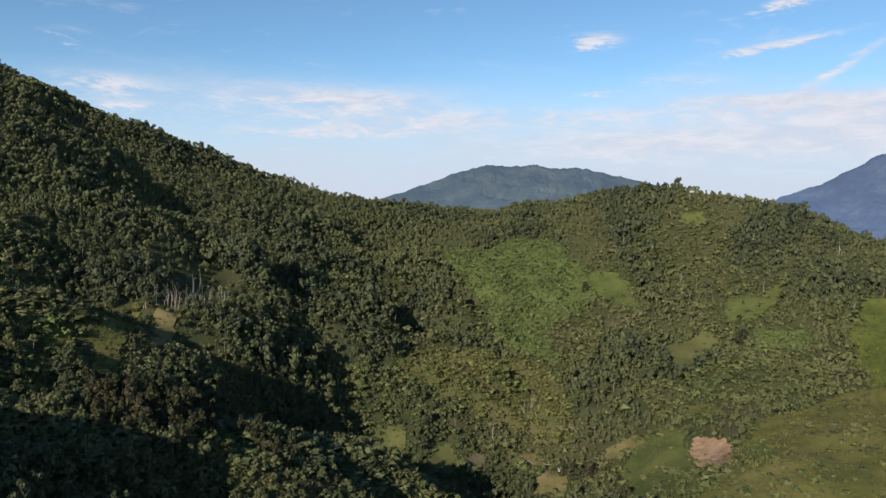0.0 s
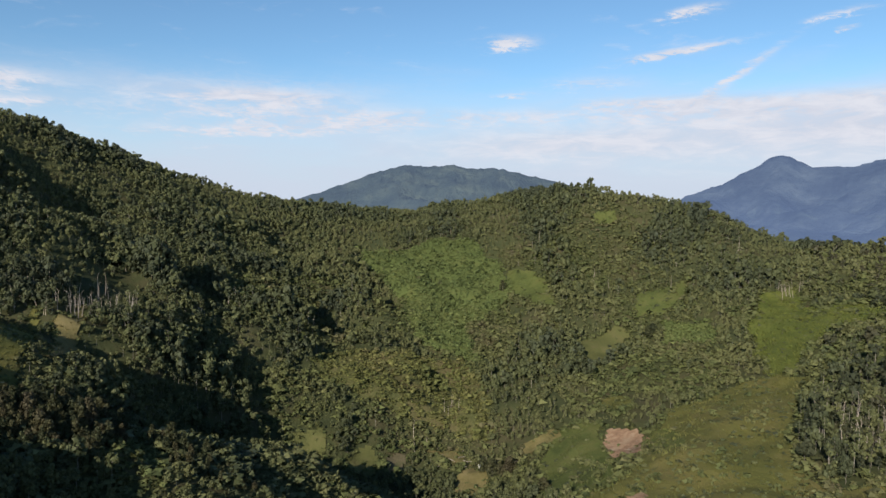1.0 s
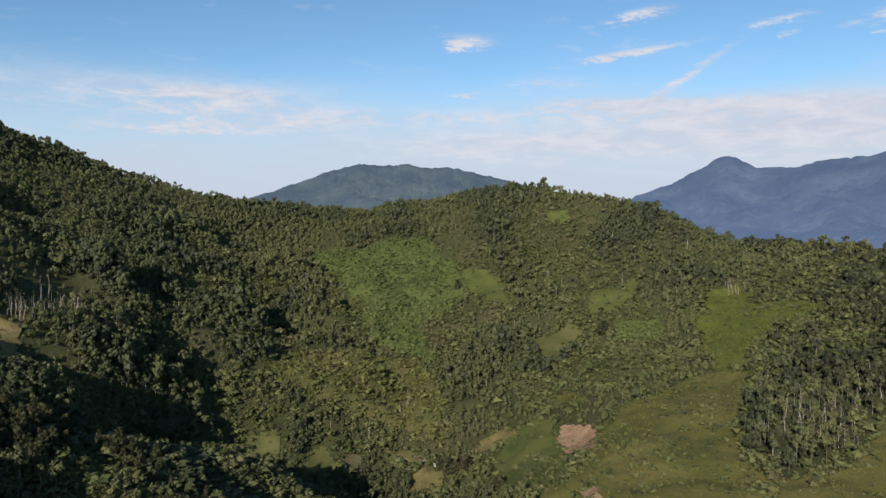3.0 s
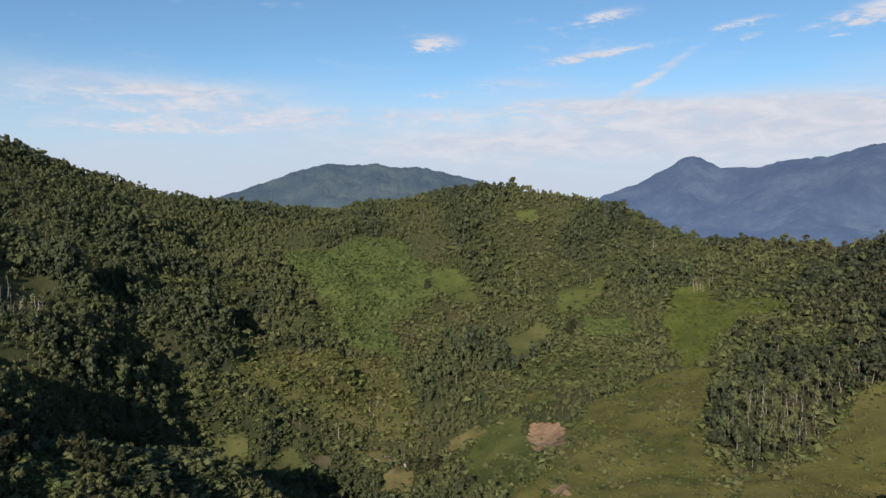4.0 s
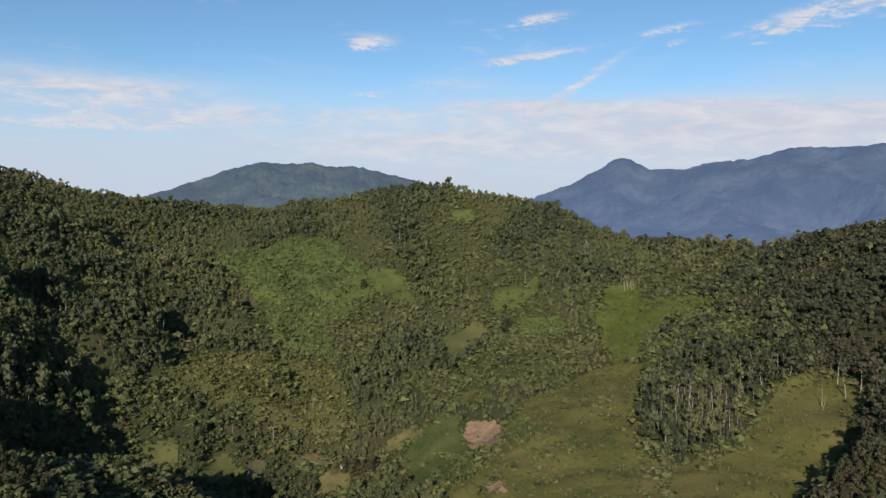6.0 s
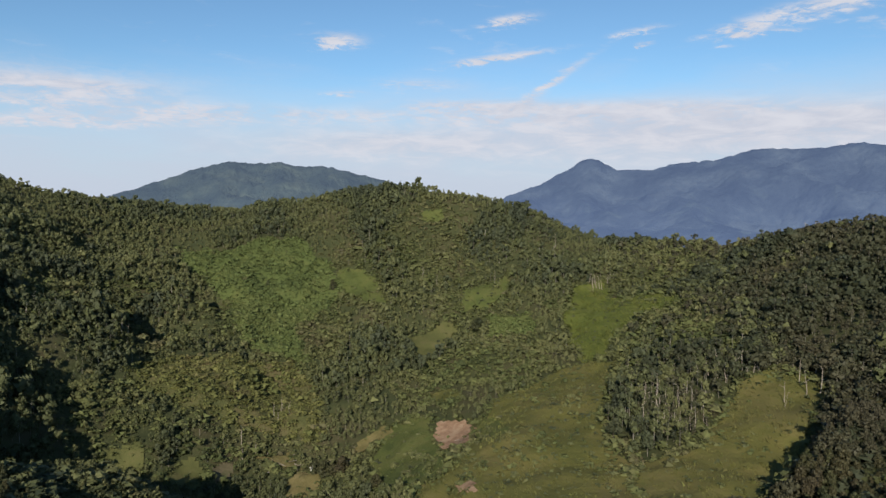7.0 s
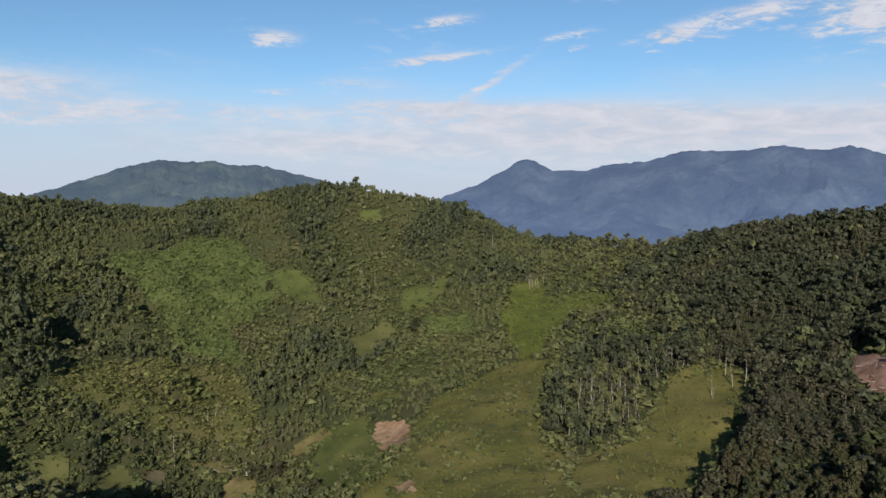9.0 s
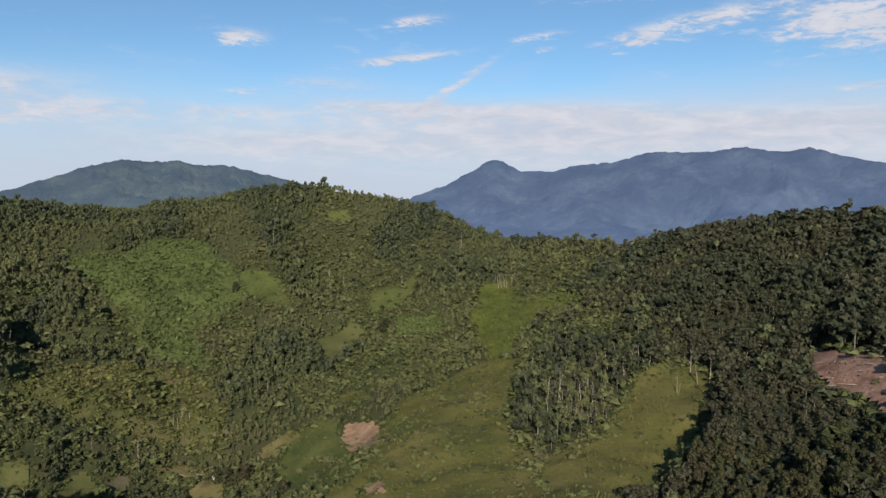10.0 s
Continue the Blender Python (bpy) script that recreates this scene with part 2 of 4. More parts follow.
OPENINGS = [
    plot("bright_meadow", "bright", [(11.8, 862), (13.7, 864), (15.1, 846), (15.5, 788), (13.7, 798), (12.1, 840)]),
    plot("upper_meadow", "bright", [(21.9, 800), (24.0, 814), (25.6, 824), (25.8, 784), (24.0, 768), (21.4, 760)]),
    plot("green_shelf", "scrub", [(24.0, 752), (27.6, 750), (27.9, 676), (24.0, 722)]),
    plot("tilted_field", "field", [(17.5, 730), (20.4, 758), (21.7, 748), (21.4, 726), (19.4, 688), (18.1, 682)]),
    plot("wide_meadow", "lush", [(30.9, 796), (33.2, 798), (34.5, 726), (37.7, 748), (39.1, 664), (35.9, 648), (34.3, 618), (33.4, 594), (31.8, 590), (30.2, 656), (29.8, 694)]),
    plot("grass_slope", "grass", [(29.9, 596), (34.3, 568), (33.3, 500), (33.4, 428), (35.8, 390), (35.6, 344), (35.0, 300), (19.0, 340), (17.5, 412), (20.3, 410), (22.2, 440), (23.5, 462), (23.9, 554), (26.8, 566)]),
    plot("ledge", "grass", [(19.5, 602), (21.2, 612), (21.7, 588), (21.2, 572), (19.9, 580)]),
    plot("landslip", "soil", [(19.6, 542), (21.2, 542), (22.6, 540), (22.8, 526), (21.8, 446), (20.5, 478), (19.5, 524)]),
    plot("slip_foot", "soil", [(20.9, 394), (22.3, 386), (22.8, 372), (21.1, 382)]),
    plot("green_slope", "bright", [(14.8, 550), (16.2, 562), (18.9, 556), (19.6, 514), (20.5, 476), (21.8, 444), (21.2, 420), (17.5, 412), (14.4, 472), (14.6, 520)]),
    plot("green_ledge", "bright", [(23.1, 532), (25.6, 498), (25.9, 452), (23.6, 442)]),
    plot("tan_field", "dry", [(12.5, 546), (13.0, 558), (15.7, 564), (16.3, 554), (14.8, 540), (13.5, 538)]),
    plot("gully_meadow", "grass", [(43.4, 482), (45.5, 494), (48.2, 486), (48.9, 468), (49.3, 448), (48.5, 418), (48.1, 378), (46.1, 352), (43.6, 338), (42.0, 300), (34.5, 305), (35.1, 342), (35.7, 386), (40.4, 406), (42.2, 450)]),
    plot("burnt_clearing", "burn", [(54.8, 456), (55.7, 460), (57.8, 440), (60.5, 412), (61.5, 350), (59.5, 364), (57.9, 390), (55.0, 420)]),
    plot("olive_bench", "thicket", [(37.0, 588), (40.3, 606), (42.5, 590), (42.4, 550), (39.0, 554)]),
    plot("scrub_bowl", "scrub", [(-0.2, 954), (3.9, 942), (7.9, 944), (10.7, 890), (12.0, 840), (11.5, 814), (8.4, 770), (9.4, 694), (6.5, 706), (3.8, 752), (3.2, 830), (2.2, 868), (0.6, 900)]),
    plot("brown_scrub", "thicket", [(8.6, 800), (11.7, 808), (12.8, 790), (13.0, 712), (10.0, 698), (8.4, 764)]),
    plot("crop_terrace", "crop", [(-4.4, 628), (-3.8, 662), (-0.7, 696), (2.6, 692), (7.7, 698), (9.4, 666), (10.5, 604), (9.9, 578), (6.4, 588), (3.2, 590), (0.6, 598), (-2.5, 616)]),
    plot("low_field", "field", [(-6.2, 556), (-3.1, 564), (-2.6, 548), (-3.7, 528), (-5.9, 526)]),
    plot("round_field", "field", [(-1.6, 530), (-0.5, 554), (0.8, 556), (1.6, 542), (0.9, 514), (-1.3, 510)]),
    plot("soil_plot", "track", [(1.8, 542), (2.7, 554), (3.7, 556), (3.2, 540), (2.0, 532)]),
    plot("weedy_bank", "thicket", [(-8.4, 602), (-4.7, 630), (-1.0, 574), (5.4, 574), (3.6, 544), (1.3, 552), (-2.8, 566), (-7.9, 550)]),
    plot("stream_clearing", "dry", [(7.3, 518), (7.8, 540), (9.0, 550), (10.6, 540), (10.2, 510)]),
    plot("log_clearing", "dry", [(5.0, 566), (8.0, 576), (8.9, 554), (7.3, 552)]),
    plot("spur_meadow", "grass", [(-27.2, 412), (-26.2, 464), (-23.6, 542), (-23.3, 524), (-24.2, 416)]),
    plot("dead_tree_meadow", "dry", [(-23.1, 440), (-22.6, 526), (-21.2, 550), (-19.9, 576), (-20.2, 538), (-21.0, 472)]),
    plot("lit_patch", "grass", [(-31.2, 388), (-29.9, 432), (-28.4, 438), (-28.9, 412), (-30.2, 386)]),
    plot("fern_bank", "scrub", [(-31.3, 436), (-29.6, 452), (-28.9, 446), (-29.3, 432), (-30.7, 428)]),
    plot("near_scrub", "thick", [(-18.8, 344), (-17.4, 402), (-15.5, 378), (-14.8, 372), (-15.5, 334), (-17.3, 326), (-18.4, 330)]),
    plot("flank_scrub", "thicket", [(-11.0, 768), (-3.8, 872), (-0.6, 830), (-3.8, 756), (-10.2, 684)]),
    plot("knoll_side", "thicket", [(17.0, 936), (19.5, 944), (22.2, 926), (21.3, 890), (17.7, 876), (15.9, 900)]),
    plot("knoll_meadow", "bright", [(18.4, 930), (20.3, 932), (20.4, 916), (18.6, 914)]),
    plot("brown_bank", "thicket", [(19.4, 666), (23.5, 716), (27.6, 678), (29.9, 604), (26.7, 576), (22.1, 608)]),
    plot("pole_wood", "poles", [(34.8, 566), (37.7, 584), (42.5, 544), (43.3, 502), (41.5, 452), (39.6, 406), (36.0, 392), (33.4, 430), (33.2, 488)]),
    plot("snag_bank", "thicket", [(-21.6, 550), (-20.4, 610), (-19.6, 642), (-17.1, 658), (-16.2, 646), (-17.9, 582), (-20.0, 554)]),
    plot("shaded_hollow", "weeds", [(-4.4, 680), (-4.2, 744), (-0.8, 744), (-0.8, 700)]),
    plot("shaded_bank", "weeds", [(0.5, 764), (0.6, 845), (3.6, 842), (4.0, 752)]),
]


def opening_depth(o, x, y):
    """Over 0 inside a plot, 1 some twelve metres inside it, with an uneven edge."""
    name, kind, corners = o
    x, y = np.asarray(x, float), np.asarray(y, float)
    out = np.full(x.shape, -3.0)
    low, high = corners.min(0) - 26, corners.max(0) + 26
    near = (x > low[0]) & (x < high[0]) & (y > low[1]) & (y < high[1])
    px, py = x[near], y[near]
    gap, inside = np.full(px.shape, 1e9), np.zeros(px.shape, bool)
    for (ax, ay), (bx, by) in zip(corners, np.roll(corners, -1, 0)):
        ex, ey = bx - ax, by - ay
        t = np.clip(((px - ax) * ex + (py - ay) * ey) / (ex * ex + ey * ey), 0, 1)
        gap = np.minimum(gap, np.hypot(px - ax - t * ex, py - ay - t * ey))
        if abs(ey) > 1e-9:
            inside ^= ((ay > py) != (by > py)) & (px < ax + ex * (py - ay) / ey)
    ragged = {"field": 0.12, "dry": 0.2, "track": 0.2, "soil": 0.4}.get(kind, 0.38)
    out[near] = np.clip(np.where(inside, gap, -gap) / 12, -2, 1) + ragged * rough(px, py, 26, 60, 3)
    return out


def depth_of(kinds, x, y):
    return np.max([opening_depth(o, x, y) for o in OPENINGS if o[1] in kinds], axis=0)


# ---- end of landform ----


# ---- materials ----
def material(name, colours, size, bump=0.0, bump_size=1.0, rough_value=0.85, island=0.0, piece=0.0, attribute="", glow=None, stretch=(1, 1, 1), clearings=None):
    """A matt surface that drifts between colours: broad patches, then grain, then single pieces."""
    m = bpy.data.materials.new(name)
    m.use_nodes = True
    g = Graph(m.node_tree)
    out = g.node("ShaderNodeOutputMaterial")
    shader = g.node("ShaderNodeBsdfPrincipled")
    g.tree.links.new(shader.outputs[0], out.inputs[0])
    place = g.node("ShaderNodeNewGeometry").outputs["Position"]
    scaled = g.node("ShaderNodeVectorMath", operation="MULTIPLY")
    g.put(scaled.inputs[0], place)
    g.put(scaled.inputs[1], stretch)
    place = scaled.outputs[0]
    broad = g.noise(place, 1.0 / size, 5.0, 0.6)
    grain = g.noise(place, 7.0 / size, 4.0, 0.6)
    f = g.math("ADD", g.math("MULTIPLY", broad, 0.75), g.math("MULTIPLY", grain, 0.25))
    f = g.ramp(f, 0.30, 0.70)
    if attribute:
        tint = g.node("ShaderNodeAttribute", attribute_name=attribute).outputs["Fac"]
        f = g.math("ADD", g.math("MULTIPLY", f, 0.2), g.math("MULTIPLY", tint, 0.8))
    if piece:
        own = g.node("ShaderNodeObjectInfo").outputs["Random"]
        f = g.math("ADD", g.math("MULTIPLY", f, 1 - piece), g.math("MULTIPLY", own, piece))
    ramp = g.node("ShaderNodeValToRGB")
    ramp.color_ramp.elements.remove(ramp.color_ramp.elements[1])
    for i, c in enumerate(colours):
        e = ramp.color_ramp.elements[0] if i == 0 else ramp.color_ramp.elements.new(i / (len(colours) - 1))
        e.position, e.color = i / (len(colours) - 1), (*c, 1.0)
    g.put(ramp.inputs[0], f)
    colour = ramp.outputs[0]
    if island:
        r = g.node("ShaderNodeNewGeometry").outputs["Random Per Island"]
        k = g.math("ADD", g.math("MULTIPLY", r, 2 * island), 1 - island)
        grey = g.node("ShaderNodeCombineColor")
        for s in grey.inputs:
            g.put(s, k)
        colour = g.mix(1.0, colour, grey.outputs[0], "MULTIPLY")
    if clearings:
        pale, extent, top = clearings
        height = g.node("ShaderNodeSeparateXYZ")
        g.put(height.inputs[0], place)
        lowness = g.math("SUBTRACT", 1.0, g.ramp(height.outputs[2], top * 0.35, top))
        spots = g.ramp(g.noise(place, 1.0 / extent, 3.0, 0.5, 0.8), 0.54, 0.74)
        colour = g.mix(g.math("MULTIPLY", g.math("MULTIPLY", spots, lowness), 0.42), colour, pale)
        # Low mist painted as stronger emission towards the foot, in uneven patches.
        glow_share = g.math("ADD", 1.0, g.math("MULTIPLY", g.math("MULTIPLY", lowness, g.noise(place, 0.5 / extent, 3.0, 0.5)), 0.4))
    g.put(shader.inputs["Base Color"], colour)
    g.put(shader.inputs["Roughness"], rough_value)
    g.put(shader.inputs["Specular IOR Level"], 0.15)
    if bump:
        b = g.node("ShaderNodeBump")
        g.put(b.inputs["Strength"], 1.0)
        g.put(b.inputs["Distance"], bump)
        g.put(b.inputs["Height"], g.noise(place, 1.0 / bump_size, 4.0, 0.65))
        g.put(shader.inputs["Normal"], b.outputs[0])
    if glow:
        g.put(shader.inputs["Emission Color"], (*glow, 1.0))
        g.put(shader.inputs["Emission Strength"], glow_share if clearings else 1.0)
    return m


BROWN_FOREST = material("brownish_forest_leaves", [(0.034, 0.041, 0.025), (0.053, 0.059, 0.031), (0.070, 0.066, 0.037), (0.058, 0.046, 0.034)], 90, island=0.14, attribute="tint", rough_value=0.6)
FOREST = material("forest_leaves", [(0.047, 0.056, 0.035), (0.090, 0.099, 0.042), (0.138, 0.140, 0.058), (0.120, 0.109, 0.054)], 90, island=0.14, attribute="tint", rough_value=0.6)
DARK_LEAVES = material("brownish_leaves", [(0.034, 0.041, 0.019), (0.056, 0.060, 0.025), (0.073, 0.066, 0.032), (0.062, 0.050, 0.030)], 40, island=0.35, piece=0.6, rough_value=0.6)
NEAR_LEAVES = material("tree_leaves", [(0.0281, 0.0352, 0.0195), (0.0476, 0.0528, 0.0238), (0.0697, 0.064, 0.0298), (0.051, 0.0392, 0.0263)], 40, island=0.3, piece=0.6, rough_value=0.6)
SCRUB = material("scrub_leaves", [(0.080, 0.104, 0.036), (0.113, 0.138, 0.046), (0.144, 0.156, 0.055)], 60, island=0.3, attribute="tint")
THICKET = material("thicket_leaves", [(0.070, 0.086, 0.033), (0.101, 0.112, 0.040), (0.124, 0.126, 0.051), (0.132, 0.112, 0.062)], 70, island=0.3, attribute="tint")
CROP = material("crop_leaves", [(0.094, 0.106, 0.034), (0.140, 0.140, 0.046), (0.156, 0.134, 0.060)], 50, island=0.35, attribute="tint")
BARK = material("pale_bark", [(0.16, 0.14, 0.11), (0.30, 0.27, 0.22)], 1.2, bump=0.03, bump_size=0.3, stretch=(3, 3, 0.6))
DEAD_WOOD = material("bleached_dead_wood", [(0.22, 0.18, 0.14), (0.50, 0.43, 0.35)], 1.5, bump=0.03, bump_size=0.3, piece=0.4, stretch=(3, 3, 0.6))
FLOOR = material("forest_floor", [(0.040, 0.048, 0.021), (0.060, 0.065, 0.026), (0.080, 0.070, 0.035)], 45, bump=0.8, bump_size=3.0)
GRASS = material("hill_grass", [(0.091, 0.094, 0.026), (0.132, 0.124, 0.035), (0.164, 0.137, 0.050)], 30, bump=0.7, bump_size=1.7, stretch=(0.5, 0.5, 2.0))
GREEN_GRASS = material("bright_grass", [(0.062, 0.078, 0.023), (0.092, 0.107, 0.030), (0.118, 0.119, 0.039)], 20, bump=0.6, bump_size=1.5)
LUSH_GRASS = material("lush_grass", [(0.078, 0.094, 0.021), (0.110, 0.127, 0.028), (0.136, 0.140, 0.036)], 24, bump=0.7, bump_size=1.4)
TUFT_LUSH = material("lush_tufts", [(0.078, 0.096, 0.021), (0.109, 0.127, 0.028), (0.137, 0.142, 0.037)], 26, island=0.3, attribute="tint")
FIELD = material("worked_field", [(0.084, 0.090, 0.031), (0.110, 0.112, 0.038), (0.132, 0.120, 0.048)], 16, bump=0.3, bump_size=1.0)
TUFT_GREEN = material("green_tufts", [(0.0803, 0.0988, 0.0286), (0.1051, 0.1216, 0.0352), (0.1298, 0.133, 0.044)], 24, island=0.2, attribute="tint")
DRY_GRASS = material("dry_grass", [(0.118, 0.104, 0.039), (0.173, 0.144, 0.057), (0.218, 0.174, 0.078)], 14, bump=0.4, bump_size=1.0)
TUFT = material("tall_grass", [(0.088, 0.098, 0.028), (0.122, 0.124, 0.036), (0.148, 0.134, 0.048)], 30, island=0.34, attribute="tint")
WHITEWASH = material("whitewash", [(0.72, 0.70, 0.66), (0.82, 0.80, 0.76)], 2, bump=0.01, bump_size=0.3)
TIN = material("pale_sheet_metal", [(0.55, 0.55, 0.56), (0.72, 0.72, 0.72)], 2, rough_value=0.5)
BURN = material("cleared_red_earth", [(0.20, 0.110, 0.076), (0.34, 0.195, 0.138), (0.44, 0.280, 0.200)], 7, bump=0.7, bump_size=1.6)
SOIL = material("bare_pink_soil", [(0.19, 0.112, 0.068), (0.31, 0.195, 0.120), (0.39, 0.28, 0.18)], 7, bump=0.6, bump_size=2.2)
TRACK = material("trodden_earth", [(0.10, 0.088, 0.046), (0.15, 0.122, 0.070), (0.085, 0.092, 0.036)], 8, bump=0.4, bump_size=1.5)
SCRUB_GROUND = material("weedy_ground", [(0.070, 0.092, 0.028), (0.096, 0.118, 0.035), (0.122, 0.130, 0.042)], 35, bump=0.7, bump_size=2.0)
CROP_GROUND = material("planted_ground", [(0.0726, 0.0798, 0.0286), (0.1045, 0.1008, 0.0374), (0.1232, 0.0966, 0.0484)], 30, bump=0.9, bump_size=2.2)
# Distance haze is painted in: bluish base colours plus emission without any lamp.
FAR_HILL = material("haze_tinted_woods", [(0.022, 0.034, 0.034), (0.040, 0.056, 0.048), (0.075, 0.092, 0.066)], 130, bump=16, bump_size=24, glow=(0.056, 0.078, 0.126), clearings=((0.12, 0.15, 0.09), 90, 330))
FAR_RANGE = material("haze_tinted_range", [(0.022, 0.031, 0.044), (0.038, 0.051, 0.064), (0.070, 0.087, 0.096)], 240, bump=18, bump_size=40, glow=(0.066, 0.098, 0.184), clearings=((0.11, 0.14, 0.115), 150, 480))


# ---- mesh helpers ----
def mesh_of(name, verts, faces, mat, tint=None, smooth=False, second=None, slots=None):
    """A mesh from arrays of points and of triangles or quads."""
    verts, faces = np.asarray(verts, np.float32), np.asarray(faces, np.int32)
    me = bpy.data.meshes.new(name)
    me.vertices.add(len(verts))
    me.vertices.foreach_set("co", verts.ravel())
    n, k = faces.shape
    me.loops.add(n * k)
    me.loops.foreach_set("vertex_index", faces.ravel())
    me.polygons.add(n)
    me.polygons.foreach_set("loop_start", np.arange(0, n * k, k, dtype=np.int32))
    me.polygons.foreach_set("use_smooth", np.full(n, smooth))
    if tint is not None:
        me.attributes.new("tint", "FLOAT", "POINT").data.foreach_set("value", np.asarray(tint, np.float32))
    me.materials.append(mat)
    if second:
        me.materials.append(second)
        me.polygons.foreach_set("material_index", np.asarray(slots, np.int32))
    me.update(calc_edges=True)
    return me


def part(name, me, parent, label=""):
    ob = new(name, me)
    ob.parent = parent
    return tagged(ob, label)


rng = np.random.default_rng(7)


def leafage(centre, radius, count, size, lift=0.35):
    """A ragged shell of leafy sprays round a clump: each spray faces outward, more of them above than below."""
    way = rng.normal(size=(count, 3))
    way[:, 2] += lift
    way /= np.linalg.norm(way, axis=1)[:, None]
    mid = np.asarray(centre) + way * np.asarray(radius) * rng.uniform(0.72, 1.12, count)[:, None]
    normal = way + rng.normal(size=(count, 3)) * 0.32
    normal /= np.linalg.norm(normal, axis=1)[:, None]
    side = np.cross(normal, rng.normal(size=(count, 3)))
    side /= np.linalg.norm(side, axis=1)[:, None]
    other = np.cross(normal, side)
    reach = size * float(np.mean(radius)) * rng.uniform(0.6, 1.35, (count, 1))
    a, b = side * reach, other * reach
    v = np.stack([mid - a - b * 0.6, mid + a - b * 0.6, mid + b * 1.1], 1).reshape(-1, 3)
    return v, np.arange(count * 3).reshape(-1, 3)


def join(pieces):
    vs, fs, base = [], [], 0
    for v, f in pieces:
        vs.append(v)
        fs.append(np.asarray(f) + base)
        base += len(v)
    return np.concatenate(vs), np.concatenate(fs)


def stem(height, radius, sides=4, lean=0.03, rings=3):
    """A tapered, slightly bent trunk as triangles."""
    bend = rng.normal(size=2) * lean
    v, f = [], []
    for k in range(rings):
        t = k / (rings - 1)
        for s in range(sides):
            a = 2 * math.pi * s / sides
            r = radius * (1 - 0.6 * t)
            v.append((r * math.cos(a) + bend[0] * t * t, r * math.sin(a) + bend[1] * t * t, height * t))
    for k in range(rings - 1):
        for s in range(sides):
            a, b = k * sides + s, k * sides + (s + 1) % sides
            f += [(a, b, b + sides), (a, b + sides, a + sides)]
    return np.array(v), np.array(f)


def crown(lobes, leaves, size, slim, low, flat=1.0):
    """A crown for a tree one unit high: clumps billowing out from the stem, wide low down and domed on top."""
    pieces = []
    a = rng.uniform(0, 6.283)
    for k in range(lobes):
        t = (k + rng.uniform(0.1, 0.9)) / lobes
        girth = math.sin(math.pi * (0.30 + 0.62 * t))
        a += 2.4 + rng.uniform(-0.5, 0.5)
        out = slim * rng.uniform(0.30, 0.80) * girth
        r = slim * rng.uniform(0.42, 0.68) * (0.55 + 0.5 * girth) * (6 / lobes) ** 0.28
        z = low + (0.92 - low) * t
        pieces.append(leafage((out * math.cos(a), out * math.sin(a), z), (r, r, r * rng.uniform(0.6, 0.9) * flat), leaves, size))
    return join(pieces)


def scatter_mesh(variants, x, y, z, height, width, turn, kind, tone):
    """Many copies of the variants as one array of points and faces, with a tint for every plant and a slot for every face."""
    vs, fs, ts, ms, base = [], [], [], [], 0
    for k, (v, f, woody) in enumerate(variants):
        i = np.where(kind == k)[0]
        if not len(i):
            continue
        c, s = np.cos(turn[i])[:, None], np.sin(turn[i])[:, None]
        w = width[i][:, None]
        px = (v[:, 0] * c - v[:, 1] * s) * w + x[i][:, None]
        py = (v[:, 0] * s + v[:, 1] * c) * w + y[i][:, None]
        pz = v[:, 2] * height[i][:, None] + z[i][:, None]
        vs.append(np.stack([px, py, pz], -1).reshape(-1, 3))
        fs.append((f[None] + (np.arange(len(i)) * len(v))[:, None, None] + base).reshape(-1, 3))
        ts.append(np.repeat(tone[i], len(v)))
        ms.append(np.tile((np.arange(len(f)) >= len(f) - woody).astype(np.int32), len(i)))
        base += len(i) * len(v)
    return np.concatenate(vs), np.concatenate(fs), np.concatenate(ts), np.concatenate(ms)


# ---- ground ----
def grid_lines(low, high, step, far):
    inner = np.arange(low, high + step, step)
    out, d, p = [], step, high
    while p < far:
        d *= 1.12
        p = min(p + d, far)
        out.append(p)
    back, d, p = [], step, low
    while p > -far:
        d *= 1.12
        p = max(p - d, -far)
        back.append(p)
    return np.concatenate([back[::-1], inner, out])


def sheet(xs, ys, zfun):
    gx, gy = np.meshgrid(xs, ys)
    gz = zfun(gx, gy)
    n, m = len(xs), len(ys)
    i = np.arange(n * m).reshape(m, n)
    f = np.stack([i[:-1, :-1], i[:-1, 1:], i[1:, 1:], i[1:, :-1]], -1).reshape(-1, 4)
    return np.stack([gx, gy, gz], -1).reshape(-1, 3), f


v, f = sheet(grid_lines(-640, 900, 6.5, 4900), grid_lines(150, 1180, 6.5, 4900), ground_height)
tagged(new("ground", mesh_of("ground", v, f, FLOOR, smooth=True)), "steep valley ground of dark forest floor and weeds", "ground", kind="structure")

COVER = {"bright": GREEN_GRASS, "lush": LUSH_GRASS, "field": FIELD, "grass": GRASS, "dry": DRY_GRASS, "soil": SOIL, "burn": BURN, "track": TRACK, "scrub": SCRUB_GROUND, "crop": CROP_GROUND}


